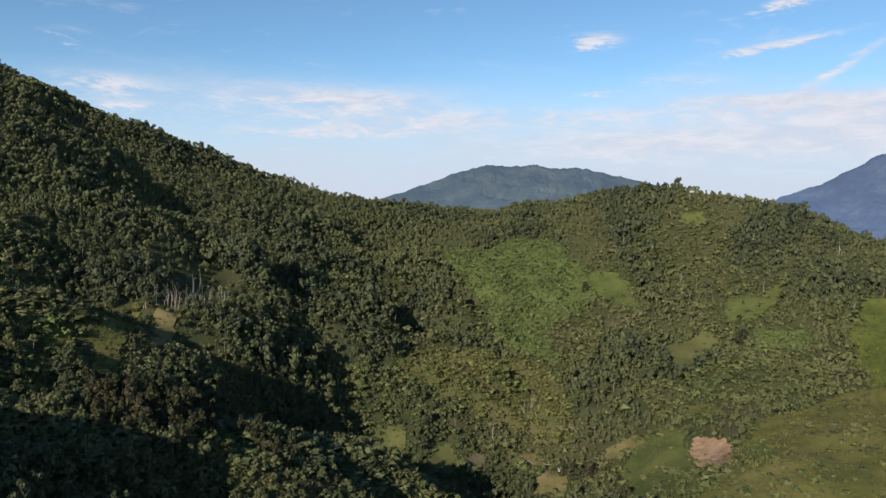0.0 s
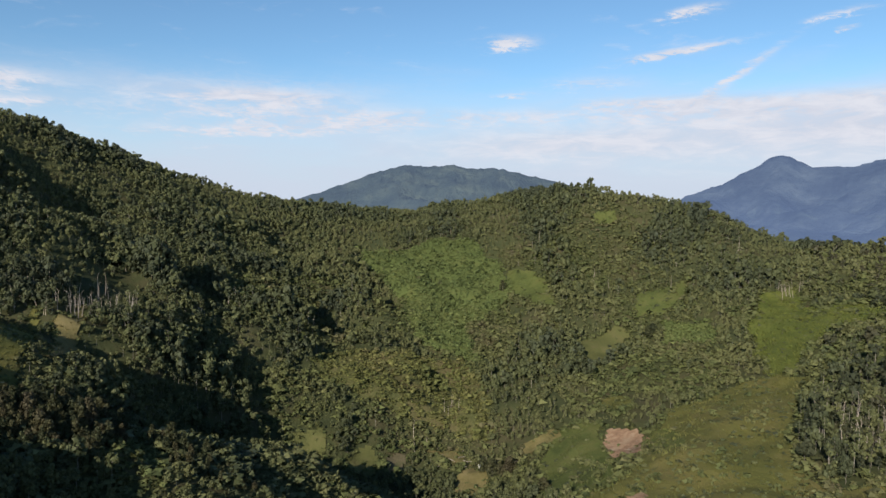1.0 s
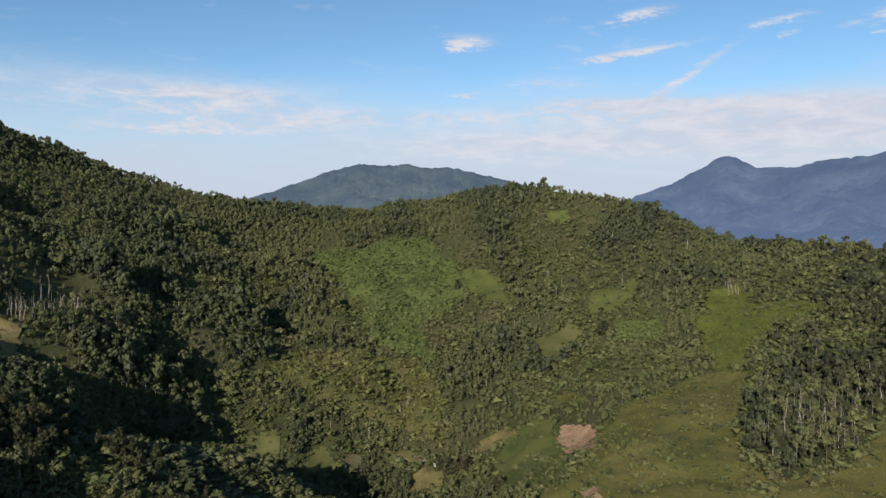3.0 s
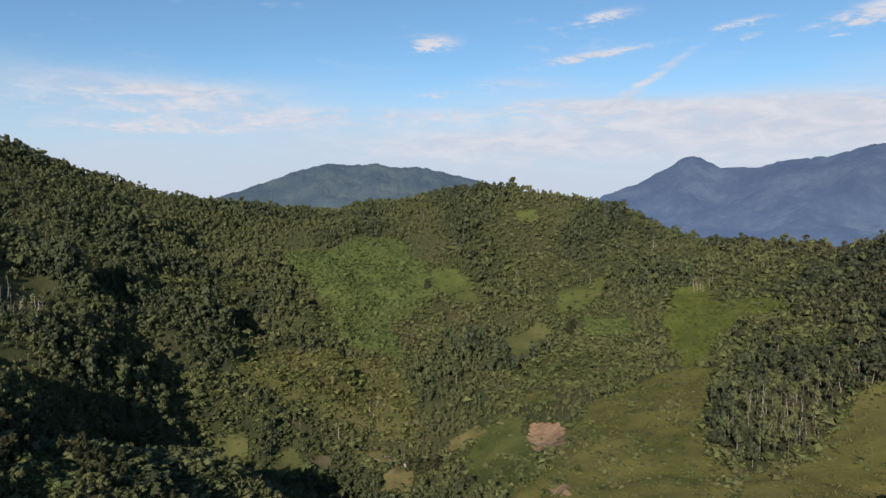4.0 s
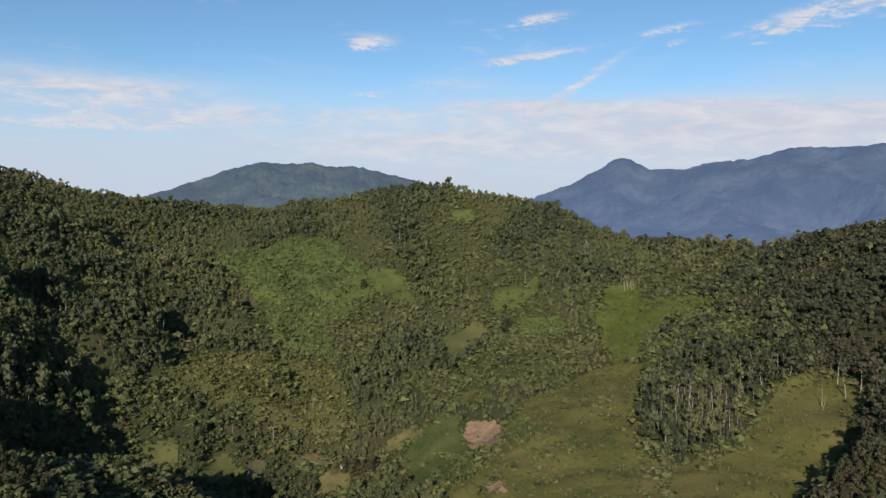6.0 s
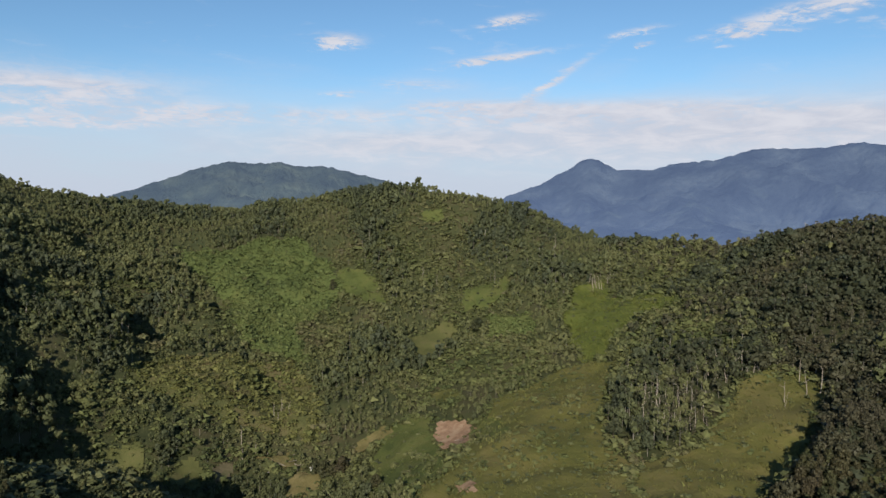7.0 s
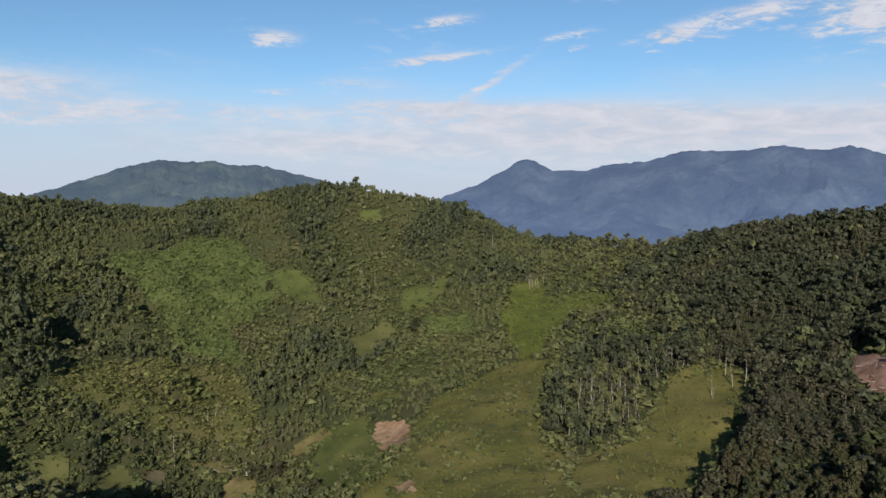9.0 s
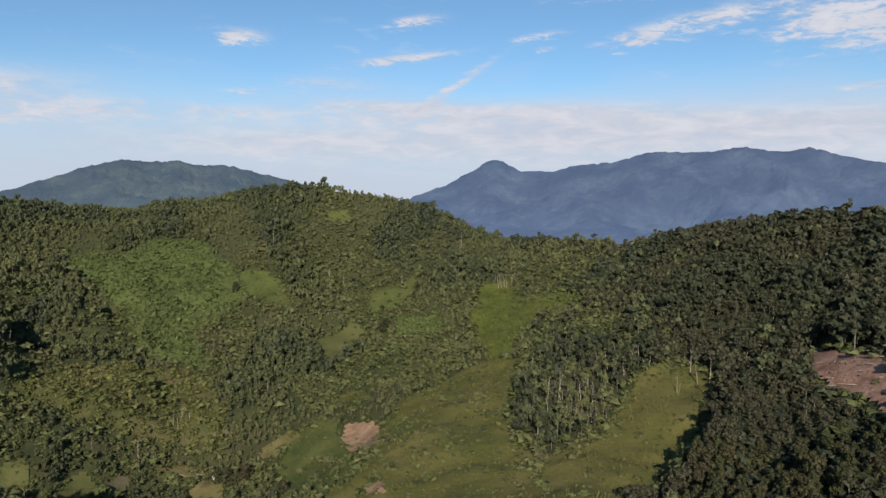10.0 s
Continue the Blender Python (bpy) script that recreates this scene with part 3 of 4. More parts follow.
def patch(o):
    """The open ground itself, laid just over the ground sheet."""
    name, kind, corners = o
    low, high = corners.min(0) - 16, corners.max(0) + 16
    xs, ys = np.arange(low[0], high[0], 2.5), np.arange(low[1], high[1], 2.5)
    v, f = sheet(xs, ys, lambda x, y: ground_height(x, y) + {"soil": 1.25, "burn": 1.25, "dry": 1.1, "track": 1.2, "bright": 1.0, "scrub": 0.7, "crop": 0.75}.get(kind, 0.9))
    inside = opening_depth(o, v[:, 0], v[:, 1]) > 0
    f = f[inside[f].all(1)]
    used = np.unique(f)
    table = np.zeros(len(v), np.int64)
    table[used] = np.arange(len(used))
    words = {"lush": "lush yellow-green meadow between the woods", "bright": "bright green grassy clearing on a wooded hillside", "grass": "yellowish green grass slope among trees", "field": "small smooth olive field cut into the slope", "dry": "dry tan grass field beside the woods",
             "soil": "bare pinkish soil scar on a green slope", "burn": "cleared reddish brown ground littered with felled wood", "track": "trodden brown earth plot in the valley bottom",
             "scrub": "green weedy ground of the bowl under scrub", "crop": "olive brown planted terrace on the slope"}[kind]
    tagged(new(name, mesh_of(name, v[used], table[f], COVER[kind], smooth=True)), words, "clearing", kind="structure")


for o in OPENINGS:
    if COVER.get(o[1]):
        patch(o)


# ---- distance ----
def far_ridge(name, mat, profile, distance, front, base, seed, label):
    """A far ridge: its skyline as (bearing, degrees over the level), falling to a plain in front and behind."""
    bs, hs = np.array(profile).T
    b = np.linspace(bs[0], bs[-1], 300)
    crest = distance * np.tan(np.radians(np.interp(b, bs, hs))) + distance * 0.0010 * (rough(b * 60, b * 0, 30, seed, 4) + 0.5 * rough(b * 60, b * 0, 9, seed + 3, 3))
    rows = np.concatenate([np.linspace(0, 1, 46), np.linspace(1, 1.5, 8)[1:]])
    v = []
    for t in rows:
        d = distance - front * (1 - t)
        rise = t ** 1.35 if t <= 1 else 1 - (t - 1) * 1.6
        x, y = polar(b, d)
        gx, gy = polar(b, d)
        gully = (np.abs(rough(gx, gy, front * 0.36, seed + 9, 5)) - 0.25) * math.sin(math.pi * min(t, 1)) ** 0.7 * 0.44
        z = EYE + base + (crest - base) * (rise - gully * rise ** 0.8)
        v.append(np.stack([x, y, z], -1))
    v = np.concatenate(v)
    n, m = len(b), len(rows)
    i = np.arange(n * m).reshape(m, n)
    f = np.stack([i[:-1, :-1], i[:-1, 1:], i[1:, 1:], i[1:, :-1]], -1).reshape(-1, 4)
    return tagged(new(name, mesh_of(name, v, f, mat, smooth=True)), label, "mountain", kind="structure")


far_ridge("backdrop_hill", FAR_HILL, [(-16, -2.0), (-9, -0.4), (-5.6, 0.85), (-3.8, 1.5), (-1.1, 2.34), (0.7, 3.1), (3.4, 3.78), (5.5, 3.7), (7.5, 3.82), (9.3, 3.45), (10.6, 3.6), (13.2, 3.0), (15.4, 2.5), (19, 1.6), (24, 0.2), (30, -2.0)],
          2900, 1100, -170, 300, "far wooded hill, coloured blue-green for haze")
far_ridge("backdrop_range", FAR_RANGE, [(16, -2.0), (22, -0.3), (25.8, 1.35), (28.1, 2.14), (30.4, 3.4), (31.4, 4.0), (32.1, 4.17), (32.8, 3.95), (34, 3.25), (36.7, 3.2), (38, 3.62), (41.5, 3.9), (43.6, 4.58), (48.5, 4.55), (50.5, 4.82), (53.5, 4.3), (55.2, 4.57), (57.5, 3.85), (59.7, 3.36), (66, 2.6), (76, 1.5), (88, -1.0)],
          4300, 1400, -170, 340, "far mountain range with a pointed peak, coloured blue for haze")


# ---- woods ----
def stand(spacing, reach=(220, 1230), bearings=(-34, 61.5), seed=1):
    """Jittered plan points inside the valley."""
    r = np.random.default_rng(seed)
    xs, ys = np.meshgrid(np.arange(-820, 1180, spacing), np.arange(40, 1240, spacing))
    x, y = xs.ravel() + r.uniform(-0.48, 0.48, xs.size) * spacing, ys.ravel() + r.uniform(-0.48, 0.48, xs.size) * spacing
    d, b = np.hypot(x, y), np.degrees(np.arctan2(x, y))
    keep = (d > reach[0]) & (d < np.minimum(crest_distance(x, y) + 24, reach[1])) & (b > bearings[0]) & (b < bearings[1])
    return x[keep], y[keep], d[keep], b[keep]


def model(lobes, leaves, size, slim, low, flat=1.0):
    """A whole tree one unit high: points, faces, and how many of the last faces are bark."""
    c, t = crown(lobes, leaves, size, slim, low, flat), stem(low + 0.32, 0.021 if low > 0.5 else 0.016, 3, rings=2)
    v, f = join([c, t])
    return v, f, len(t[1])


def models(lobes, leaves, size):
    """Five draped trees, five domed ones, then four with a bare stem under a flat crown."""
    draped = [model(lobes, leaves, size, rng.uniform(0.24, 0.34), rng.uniform(0.08, 0.2)) for _ in range(5)]
    domed = [model(lobes, leaves, size, rng.uniform(0.36, 0.48), rng.uniform(0.3, 0.42), 0.8) for _ in range(5)]
    bare = [model(max(3, lobes - 2), leaves, size, rng.uniform(0.24, 0.34), rng.uniform(0.55, 0.66), 0.6) for _ in range(4)]
    return draped + domed + bare


TREES_FAR, TREES_MID, TREES_NEAR = models(4, 20, 0.55), models(5, 28, 0.44), models(8, 40, 0.34)


def wooded(x, y, d, b):
    """How closely trees stand."""
    clump = rough(x, y, 75, 90, 4)
    p = np.where((b < -9) | (d > 900), 0.98, 0.84 + 0.50 * clump)
    p = np.where(b > 40, np.maximum(p, 0.96), p)
    p = np.where(depth_of(("poles",), x, y) > -0.4, np.clip(0.45 + depth_of(("poles",), x, y), 0, 0.95), p)
    for kinds, share in ((("thicket",), 0.30), (("scrub",), 0.03)):
        p = np.where(depth_of(kinds, x, y) > 0, share * (1 + 1.2 * clump), p)
    p = np.where(camera_margin(x, y, d), 0.35 * p, p)
    return np.where(depth_of(OPEN_KINDS, x, y) > -0.2, 0.0, p)


def camera_margin(x, y, d):
    """The plots' camera side, where trees are thinned and lowered to clear the view."""
    return depth_of((*OPEN_KINDS, "scrub"), x * (1 + 13 / d), y * (1 + 13 / d)) > 0.1


OPEN_KINDS = ("bright", "lush", "field", "soil", "dry", "grass", "burn", "crop", "track", "weeds", "thick")
x, y, d, b = stand(5.4)
keep = rng.uniform(size=len(x)) < wooded(x, y, d, b)
x, y, d, b = x[keep], y[keep], d[keep], b[keep]
z = ground_height(x, y) - 0.6
n = len(x)
# Tall stands beside the shaded hollows and on the knoll.
edge = sum(eh * np.exp(-((x - polar(eb, ed)[0]) ** 2 + (y - polar(eb, ed)[1]) ** 2) / er ** 2) for eb, ed, er, eh in (
    (-5.8, 702, 24, 9), (-0.6, 778, 22, 9), (16.0, 985, 34, 2), (18.6, 958, 30, 1.5), (-15.6, 668, 22, 9), (49.2, 362, 14, 8), (50.6, 390, 14, 8), (48.0, 336, 14, 8), (-19.5, 448, 22, 8), (-17.2, 466, 22, 8)))
# Old wood stands tall and dark, young growth low and bright, in patches.
old = np.clip(rough(x, y, 58, 74, 3) * 0.9, -0.8, 0.8)
tall = (7.0 + np.minimum(rng.gamma(1.5, 1.7, n), 7)) * (1 + 0.5 * old) + edge
young = (depth_of(("thicket", "scrub"), x, y) > -0.2) | ((b > -9) & (b < 24) & (d < 640) & (d > 470))
tall = np.clip(tall * np.where(young, 0.70, 1.0) * np.where((b > 47) & (d < 400), 0.82, 1.0), 3.5, 24)
# Trees lowered here so the spur meadows show from the camera.
low_wood = np.exp(-((b + 24.8) / 6.0) ** 2 - ((d - 455) / 58) ** 2)
tall = tall * (1 - 0.65 * low_wood) * np.where((b > -18) & (b < 6) & (d < 470), np.interp(b, [-14, -6], [0.85, 0.62]), 1)
tall = np.where(camera_margin(x, y, d), 0.55 * tall, tall)
wide = tall * rng.uniform(0.55, 0.95, n) * np.interp(b, [30, 40], [1.0, 1.25])
turn = rng.uniform(0, 6.283, n)
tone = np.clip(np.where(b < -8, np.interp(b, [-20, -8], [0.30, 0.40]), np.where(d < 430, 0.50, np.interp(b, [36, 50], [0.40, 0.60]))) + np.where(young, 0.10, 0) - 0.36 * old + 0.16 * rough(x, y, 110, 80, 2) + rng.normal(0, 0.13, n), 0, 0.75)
poles = depth_of(("poles",), x, y) > -0.1
kind = np.where(rng.uniform(size=n) < np.where(poles, 0.45, 0.15), rng.integers(10, 14, n), rng.integers(2, 10, n))
tall, wide = np.where(kind > 9, 1.2 * tall, tall), np.where(poles, 0.8 * wide, wide)
near_trees = ((b > -27) & (b < -8) & (d > 345) & (d < 412)) | ((b > 47) & (b < 61) & (d > 290) & (d < 352))
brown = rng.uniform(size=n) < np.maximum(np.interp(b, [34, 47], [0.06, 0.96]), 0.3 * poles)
for label, where, variants, leaves in (
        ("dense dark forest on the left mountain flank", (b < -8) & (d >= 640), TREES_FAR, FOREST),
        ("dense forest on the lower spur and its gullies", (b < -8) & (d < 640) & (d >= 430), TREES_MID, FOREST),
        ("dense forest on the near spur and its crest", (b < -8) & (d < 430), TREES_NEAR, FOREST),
        ("forest of the valley head and the round knoll", (b >= -8) & (b < 34) & (d >= 640), TREES_FAR, FOREST),
        ("trees along the stream and the valley bottom", (b >= -8) & (b < 34) & (d < 640), TREES_MID, FOREST),
        ("olive green trees under the low crest", (b >= 34) & (d >= 560) & ~brown, TREES_FAR, FOREST),
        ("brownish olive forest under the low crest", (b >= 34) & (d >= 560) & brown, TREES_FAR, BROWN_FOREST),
        ("tall thin green trees with pale stems beside the meadow", (b >= 34) & (d < 560) & (d >= 400) & ~brown, TREES_MID, FOREST),
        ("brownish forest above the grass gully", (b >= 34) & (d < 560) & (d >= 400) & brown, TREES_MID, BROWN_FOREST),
        ("scattered green trees on the near spur", (b >= 34) & (d < 400) & ~brown, TREES_NEAR, FOREST),
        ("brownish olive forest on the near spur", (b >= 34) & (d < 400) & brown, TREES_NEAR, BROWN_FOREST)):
    i = np.where(where & ~near_trees)[0]
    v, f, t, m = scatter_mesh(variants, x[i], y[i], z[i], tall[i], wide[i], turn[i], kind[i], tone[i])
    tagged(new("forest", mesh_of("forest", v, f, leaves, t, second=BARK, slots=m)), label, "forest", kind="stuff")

# Single trees on the spurs that stand nearest.
MODELS = []
for k in range(6):
    slim, low = rng.uniform(0.28, 0.40), rng.uniform(0.12, 0.3)
    v, f = crown(16, 60, 0.30, slim, low)
    sv, sf = stem(0.75, 0.016, 6, 0.02, 4)
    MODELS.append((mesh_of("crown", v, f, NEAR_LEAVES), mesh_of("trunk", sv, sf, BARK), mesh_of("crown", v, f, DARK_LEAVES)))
for i in np.where(near_trees)[0][:330]:
    tree = new("tree")
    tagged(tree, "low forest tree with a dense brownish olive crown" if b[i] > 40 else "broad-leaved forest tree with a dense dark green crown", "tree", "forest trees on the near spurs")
    tree.matrix_basis = pose(x[i], y[i], z[i], 0, 0, math.degrees(turn[i])) @ Matrix.Diagonal((wide[i], wide[i], tall[i], 1))
    leaf_mesh, stem_mesh, dark_mesh = MODELS[kind[i] % 6]
    part("trunk", stem_mesh, tree)
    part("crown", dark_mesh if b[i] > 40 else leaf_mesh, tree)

# Low growth: bright scrub in the bowl, planted rows on the terrace, a carpet of olive scrub between the trees.
def shrub(clumps, leaves, size):
    """A small ragged shrub of a few leafy clumps."""
    pieces = []
    for _ in range(clumps):
        r = rng.uniform(0.32, 0.46)
        pieces.append(leafage((rng.normal(0, 0.2), rng.normal(0, 0.2), rng.uniform(0.25, 0.55)), (r, r, r), leaves, size, 0.6))
    return (*join(pieces), 0)


SHRUBS = [shrub(2, 9, 0.62) for _ in range(10)]
THICK = [shrub(3, 11, 0.5) for _ in range(8)]


def tuft():
    """A tussock of narrow blades leaning outward."""
    v = []
    for k in range(9):
        a, r, turn_ = rng.uniform(0, 6.283), rng.uniform(0.05, 0.6), rng.uniform(0, 6.283)
        base = np.array((r * math.cos(a), r * math.sin(a), -0.05))
        side = 0.13 * np.array((math.cos(turn_), math.sin(turn_), 0))
        tip = base + (0.35 * math.cos(a), 0.35 * math.sin(a), rng.uniform(0.5, 1.0))
        v += [base - side, base + side, tip]
    return np.array(v), np.arange(27).reshape(-1, 3), 0


TUFTS = [tuft() for _ in range(8)]


def low_growth(name, label, bx, by, size, mat, seed, tone_mid=0.5, spread=1.0, models=SHRUBS):
    r = np.random.default_rng(seed)
    m = len(bx)
    h = size * np.clip(r.gamma(3.0, 0.33, m), 0.35, 2.6)
    w = h * r.uniform(0.9, 1.6, m) * spread
    t = np.clip(tone_mid + 0.32 * rough(bx, by, 60, seed, 3) + r.normal(0, 0.15, m), 0, 1)
    gz = ground_height(bx, by)
    if models is TUFTS:
        ledge = wave(gz * 4, bx * 0.15, 9, seed) + 0.6 * wave(bx, by, 7, seed + 1)
        t, h = np.clip(t + 0.35 * ledge, 0, 1), h * (1 + 0.25 * ledge)
    v, f, t, s = scatter_mesh(models, bx, by, gz - 0.15, h, w, r.uniform(0, 6.283, m), r.integers(0, len(models), m), t)
    tagged(new(name, mesh_of(name, v, f, mat, t)), label, "bushes", kind="stuff")


bx, by, bd, bb = stand(2.1, seed=101)
inside = depth_of(("scrub",), bx, by) > -0.1
low_growth("scrub", "bright green scrub covering the bowl slope", bx[inside], by[inside], 1.9, SCRUB, 101, 0.5, 1.1, SHRUBS)
bx, by, bd, bb = stand(3.1, seed=102)
inside = depth_of(("crop",), bx, by) > -0.1
low_growth("crop_bushes", "yellow-green crop bushes on the terrace", bx[inside], by[inside], 2.6, CROP, 102, 0.45, 1.1, THICK)
bx, by, bd, bb = stand(3.2, seed=103)
gap = (depth_of(OPEN_KINDS[:-2], bx, by) < 0.06) & (wooded(bx, by, bd, bb) < 0.72 + 0.3 * wave(bx, by, 9, 5)) & (depth_of(("scrub",), bx, by) < 0) & (bd < 960) & (bb > -12)
gap |= (depth_of(("weeds",), bx, by) > -0.1) & (bd > 420)
low_growth("scrub", "olive green scrub and young growth between the trees", bx[gap], by[gap], 2.6, THICKET, 103, 0.38, 1.2, SHRUBS)
bx, by, bd, bb = stand(3.0, bearings=(44, 61.5), reach=(230, 430), seed=110)
inside = depth_of(OPEN_KINDS, bx, by) < -0.1
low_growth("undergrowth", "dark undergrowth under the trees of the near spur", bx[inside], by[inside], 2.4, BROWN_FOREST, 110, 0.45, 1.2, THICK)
bx, by, bd, bb = stand(2.9, bearings=(-34, 8), reach=(230, 470), seed=111)
inside = depth_of(OPEN_KINDS, bx, by) < -0.1
low_growth("undergrowth", "olive green undergrowth between the trees of the near spur", bx[inside], by[inside], 2.4, FOREST, 111, 0.5, 1.2, THICK)
bx, by, bd, bb = stand(2.4, seed=109)
inside = depth_of(("thick",), bx, by) > -0.1
low_growth("scrub", "sunlit olive thicket on the near spur", bx[inside], by[inside], 2.0, THICKET, 109, 0.45, 1.15, THICK)
bx, by, bd, bb = stand(3.2, seed=104)
depth = depth_of(("grass", "bright", "lush", "dry", "field"), bx, by)
luck = np.random.default_rng(104).uniform(size=len(bx))
some = (depth > -0.1) & (luck < np.where(depth < 0.3, 0.8 - 2.2 * depth, 0.10 + 0.45 * wave(bx, by, 22, 8) + 0.5 * np.exp(-((bb - 20) / 4) ** 2 - ((bd - 400) / 26) ** 2)))
low_growth("scrub", "scattered low shrubs on the grass and along its edges", bx[some], by[some], 1.9, THICKET, 105, 0.35, 1.2, SHRUBS)
bx, by, bd, bb = stand(2.3, seed=112)
some = (depth_of(("grass", "lush", "bright"), bx, by) > 0) & (np.random.default_rng(112).uniform(size=len(bx)) < 0.34 + 0.40 * rough(bx, by, 16, 9, 2))
low_growth("weeds", "dark broad-leaved weeds scattered through the grass", bx[some], by[some], 0.95, FOREST, 112, 0.35, 1.5, SHRUBS)
bx, by, bd, bb = stand(1.45, seed=106)
for kinds, label, size, mat, seed, spread in (
        (("grass",), "tall yellowish green grass tufts on the slopes", 1.0, TUFT, 106, 1.3),
        (("lush",), "lush yellow-green grass tufts in the wide meadows", 1.25, TUFT_LUSH, 117, 1.3),
        (("field",), "short olive stubble on the small fields", 0.6, FIELD, 118, 1.6),
        (("dry",), "dry tan grass tufts on the parched slope", 0.8, DRY_GRASS, 119, 1.6),
        (("bright",), "short bright green grass tufts in the clearings", 0.8, TUFT_GREEN, 116, 1.4)):
    inside = depth_of(kinds, bx, by) > 0.02
    low_growth("grass", label, bx[inside], by[inside], size, mat, seed, 0.5, spread, TUFTS)
bx, by, bd, bb = stand(2.6, seed=107)
bare = depth_of(("soil", "burn", "track"), bx, by)
some = (bare > -0.1) & (np.random.default_rng(107).uniform(size=len(bx)) < 0.08 + 0.4 * (bare < 0.2) + 0.25 * wave(bx, by, 8, 3))
low_growth("weeds", "weeds and sprouting shrubs on the bare earth", bx[some], by[some], 1.1, THICKET, 108, 0.4, 1.3, SHRUBS)


# ---- single things ----
def stick(v, f, start, end, r0, r1, sides=6):
    """Adds a tapered limb between two points."""
    start, end = Vector(start), Vector(end)
    axis = (end - start).normalized()
    side = axis.orthogonal().normalized()
    other = axis.cross(side)
    base = len(v)
    for p, r in ((start, r0), (end, r1)):
        for k in range(sides):
            a = 2 * math.pi * k / sides
            v.append(tuple(p + side * r * math.cos(a) + other * r * math.sin(a)))
    for k in range(sides):
        a, b = base + k, base + (k + 1) % sides
        f += [(a, b, b + sides), (a, b + sides, a + sides)]
    top = base + sides
    f += [(top, top + k, top + k + 1) for k in range(1, sides - 1)]


def dead_tree_mesh():
    """A broken, leafless stem with a few stubs of limbs."""
    v, f, p, h = [], [], Vector((0, 0, -0.5)), 0.0
    tall_, r = rng.uniform(8, 14), rng.uniform(0.19, 0.32)
    for k in range(4):
        q = p + Vector((rng.normal(0, 0.22), rng.normal(0, 0.22), tall_ / 4))
        stick(v, f, p, q, r * (1 - k * 0.2), r * (0.8 - k * 0.2))
        if k > 0:
            a = rng.uniform(0, 6.283)
            out = rng.uniform(1.0, 2.6)
            stick(v, f, q, q + Vector((out * math.cos(a), out * math.sin(a), rng.uniform(0.6, 2.0))), r * 0.35, r * 0.12, 5)
        p = q
    return mesh_of("dead_tree", v, f, DEAD_WOOD)


def log_mesh():
    v, f = [], []
    long_ = rng.uniform(4, 9)
    mid = Vector((long_ * 0.5, rng.normal(0, 0.25), 0.05))
    stick(v, f, (0, 0, 0), mid, 0.24, 0.2)
    stick(v, f, mid, (long_, 0, 0), 0.2, 0.12)
    stick(v, f, mid, mid + Vector((1.2, 1.1, 0.5)), 0.12, 0.05, 5)
    stick(v, f, mid * 1.4, mid * 1.4 + Vector((0.9, -1.0, 0.4)), 0.10, 0.04, 5)
    return mesh_of("fallen_log", v, f, DEAD_WOOD)


def drop(bearing, distance):
    px, py = polar(bearing, distance)
    return float(px), float(py), float(ground_height(px, py)[0])


SNAGS = [dead_tree_mesh() for _ in range(6)]
LOGS = [log_mesh() for _ in range(5)]
# bearing, distance, spread across, spread along, how many
for b0, d0, sb, sd, count in ((-19.2, 566, 2.2, 24, 50), (-23.4, 548, 2.8, 12, 28), (32.9, 790, 1.1, 10, 14), (38.5, 455, 2.6, 30, 34), (42.5, 500, 2.5, 14, 12), (50.0, 470, 4.0, 30, 16), (46.5, 800, 3.0, 30, 8), (22.0, 850, 3.5, 50, 12), (27.0, 880, 3.5, 40, 12), (6.0, 590, 2.0, 30, 8), (-8.0, 720, 5.0, 60, 10)):
    for k in range(count):
        px, py, pz = drop(b0 + rng.uniform(-1, 1) * sb, d0 + rng.uniform(-1, 1) * sd)
        ob = new("dead_tree", SNAGS[rng.integers(0, 6)])
        ob.matrix_basis = pose(px, py, pz, rng.normal(0, 4), rng.normal(0, 4), rng.uniform(0, 360)) @ Matrix.Scale(rng.uniform(0.75, 1.25), 4)
        tagged(ob, "bleached leafless dead tree standing on the hillside", "dead tree", "standing dead trees")
for b0, d0, sb, sd, count in ((58.6, 414, 2.6, 24, 44), (7.2, 556, 1.4, 14, 12), (12.0, 541, 0.7, 4, 4), (-20.5, 560, 1.2, 14, 8), (21.3, 522, 1.0, 18, 5), (36.0, 590, 1.4, 40, 6)):
    for k in range(count):
        px, py, pz = drop(b0 + rng.uniform(-1, 1) * sb, d0 + rng.uniform(-1, 1) * sd)
        ob = new("fallen_log", LOGS[rng.integers(0, 5)])
        ob.matrix_basis = pose(px, py, pz + 1.1, 0, rng.normal(0, 5), rng.uniform(0, 360))
        tagged(ob, "pale fallen log lying on open ground", "log", "fallen logs")


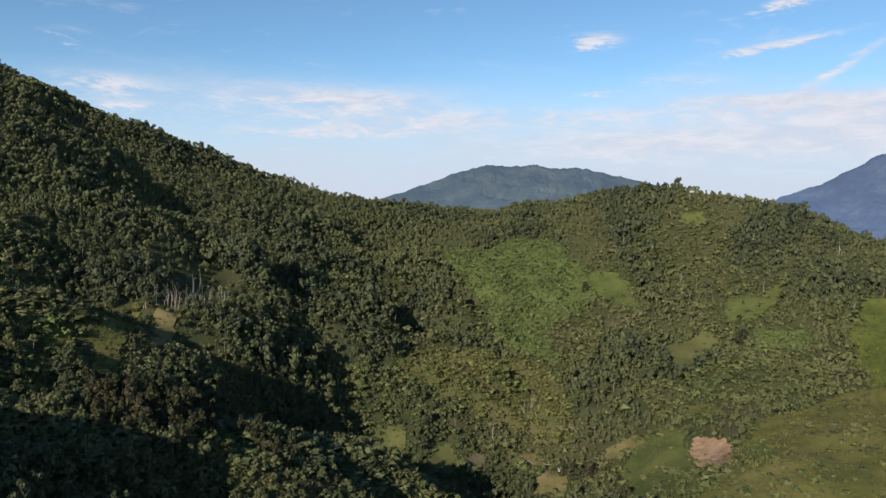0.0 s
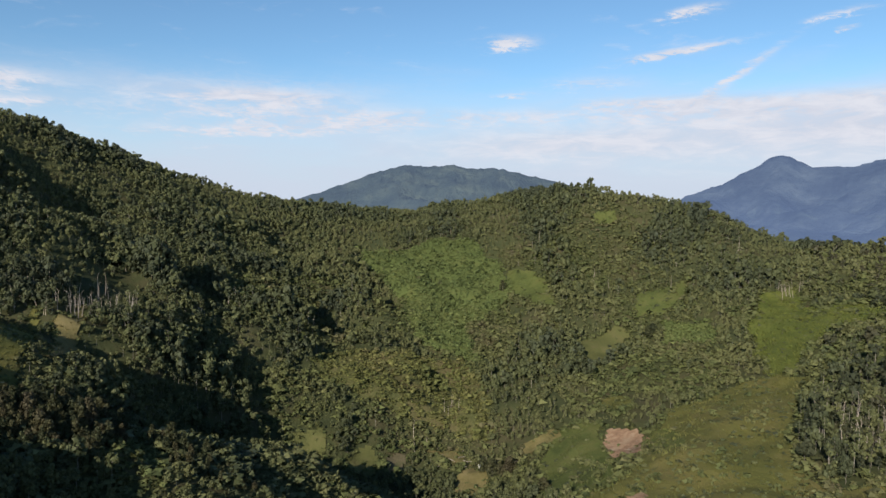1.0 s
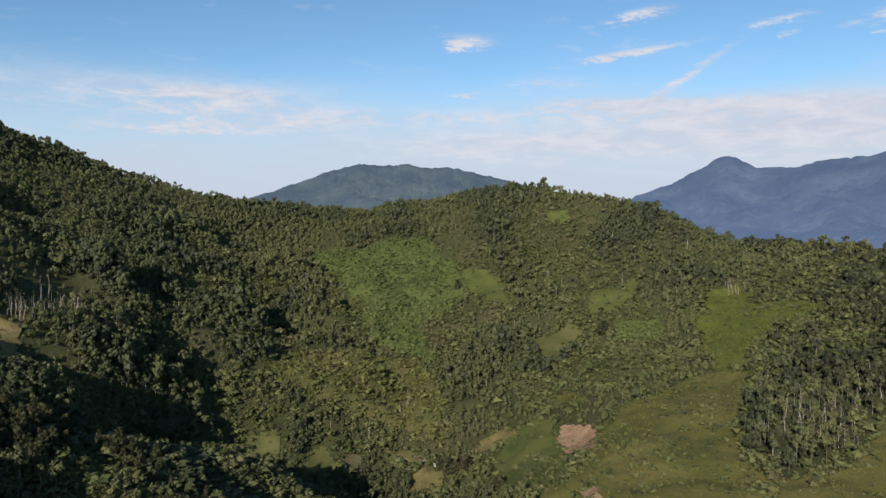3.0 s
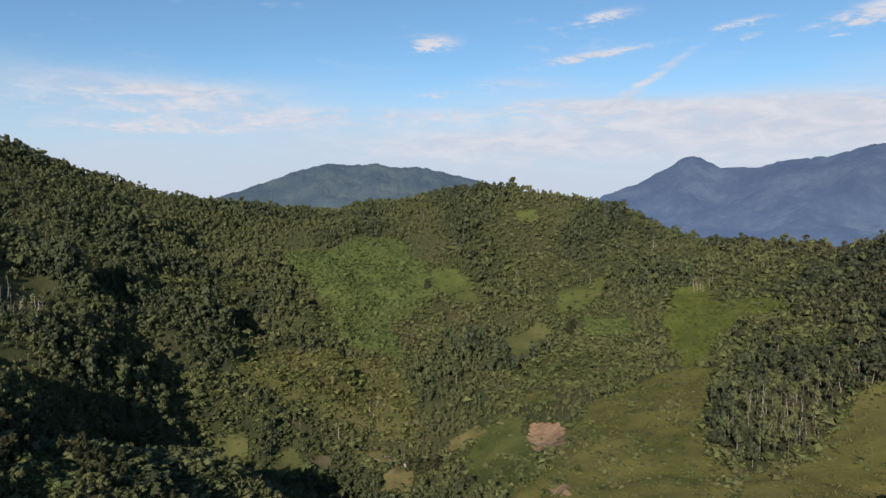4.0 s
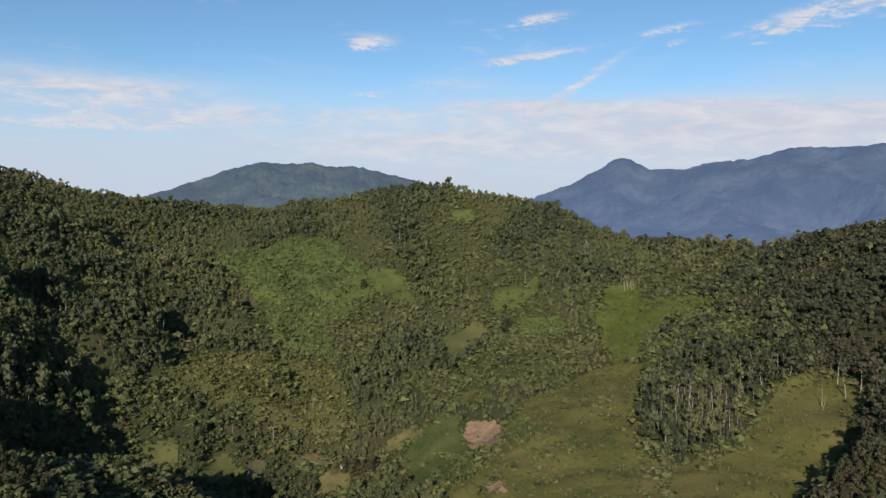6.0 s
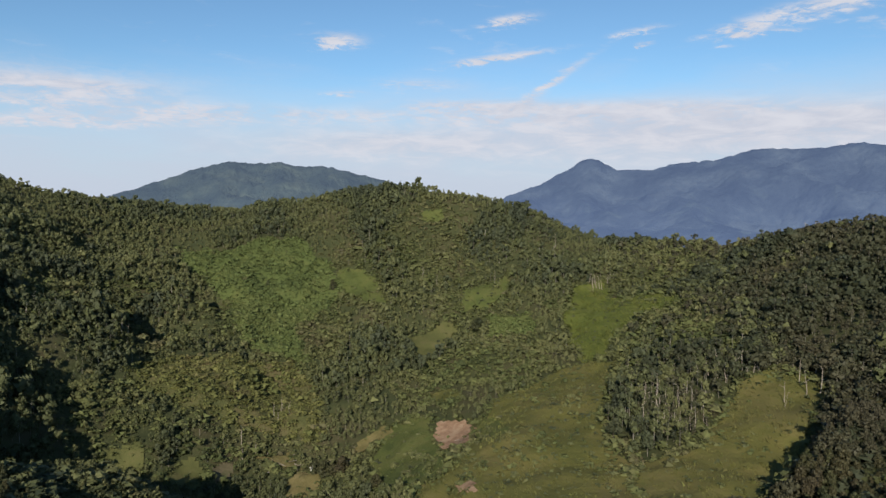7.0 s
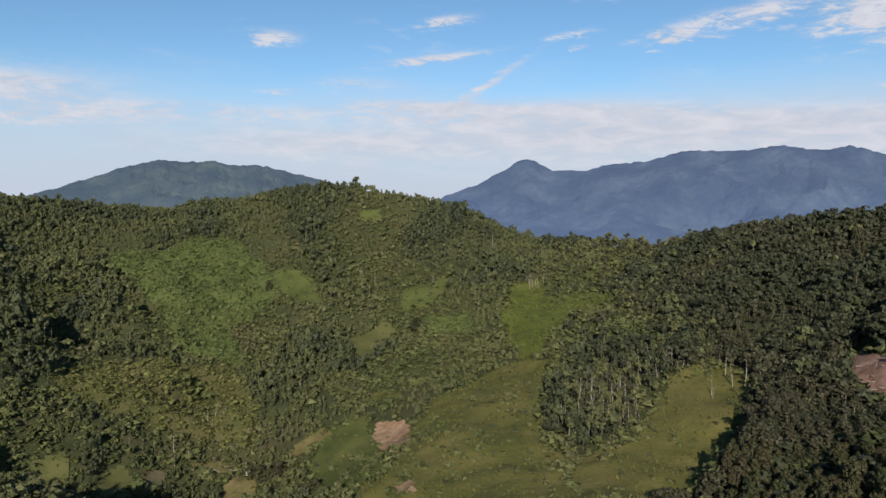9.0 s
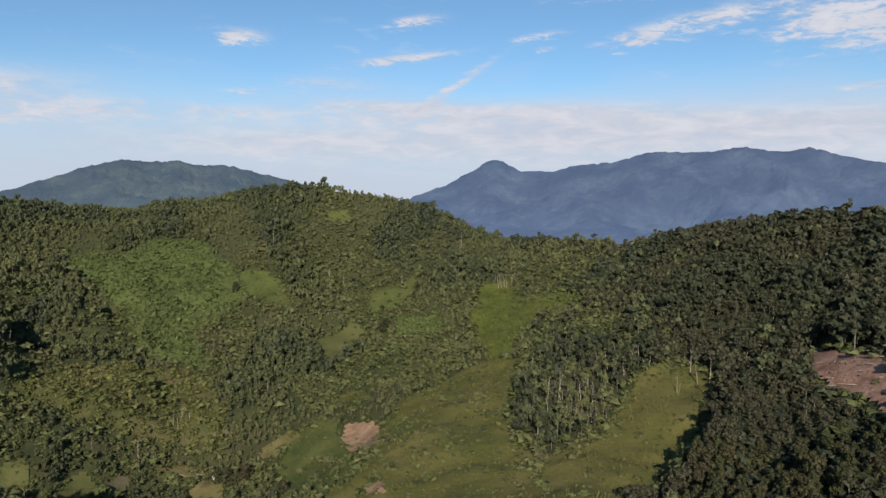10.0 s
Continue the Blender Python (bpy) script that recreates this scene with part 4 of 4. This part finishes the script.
def hut(bearing, distance, turn):
    """A small pale hut with a low pitched roof."""
    px, py, pz = drop(bearing, distance)
    house = tagged(new("hut"), "small whitewashed hut beside the stream clearing", "hut")
    house.matrix_basis = pose(px, py, pz - 0.1, 0, 0, turn)

    def box(x0, x1, y0, y1, z0, z1):
        v = [(x, y, z) for x in (x0, x1) for y in (y0, y1) for z in (z0, z1)]
        return v, [(0, 1, 3, 2), (4, 6, 7, 5), (0, 4, 5, 1), (2, 3, 7, 6), (0, 2, 6, 4), (1, 5, 7, 3)]

    v, f = box(-1.9, 1.9, -1.5, 1.5, 0, 2.4)
    part("wall", mesh_of("wall", v, f, WHITEWASH), house)
    v = [(-2.2, -1.9, 2.35), (2.2, -1.9, 2.35), (2.2, 0, 3.3), (-2.2, 0, 3.3), (-2.2, 1.9, 2.35), (2.2, 1.9, 2.35)]
    v += [(a, b, c + 0.08) for a, b, c in v]
    f = [(0, 3, 2, 1), (3, 4, 5, 2), (6, 7, 8, 9), (9, 8, 11, 10), (0, 1, 7, 6), (4, 10, 11, 5), (0, 6, 9, 3), (3, 9, 10, 4), (1, 2, 8, 7), (2, 5, 11, 8)]
    part("roof", mesh_of("roof", v, f, TIN), house, "pale sheet metal roof")
    v, f = box(-0.4, 0.4, -1.54, -1.48, 0, 1.9)
    part("door", mesh_of("door", v, f, DEAD_WOOD), house)


hut(9.7, 552, 20)

# Lone trees in the open: bearing, distance, height.
for b0, d0, h0 in ((11.4, 838, 15), (22.9, 735, 13), (23.2, 741, 11), (35.0, 505, 9), (14.8, 470, 11), (9.9, 540, 13), (10.6, 533, 14), (11.3, 528, 12), (12.0, 527, 13)):
    px, py, pz = drop(b0, d0)
    tree = tagged(new("tree"), "lone dark tree standing in a grassy opening", "tree", "lone trees")
    tree.matrix_basis = pose(px, py, pz - 0.3, 0, 0, b0 * 37) @ Matrix.Diagonal((h0, h0, h0, 1))
    leaf_mesh, stem_mesh, dark_mesh = MODELS[int(d0) % 6]
    part("trunk", stem_mesh, tree)
    part("crown", leaf_mesh, tree)
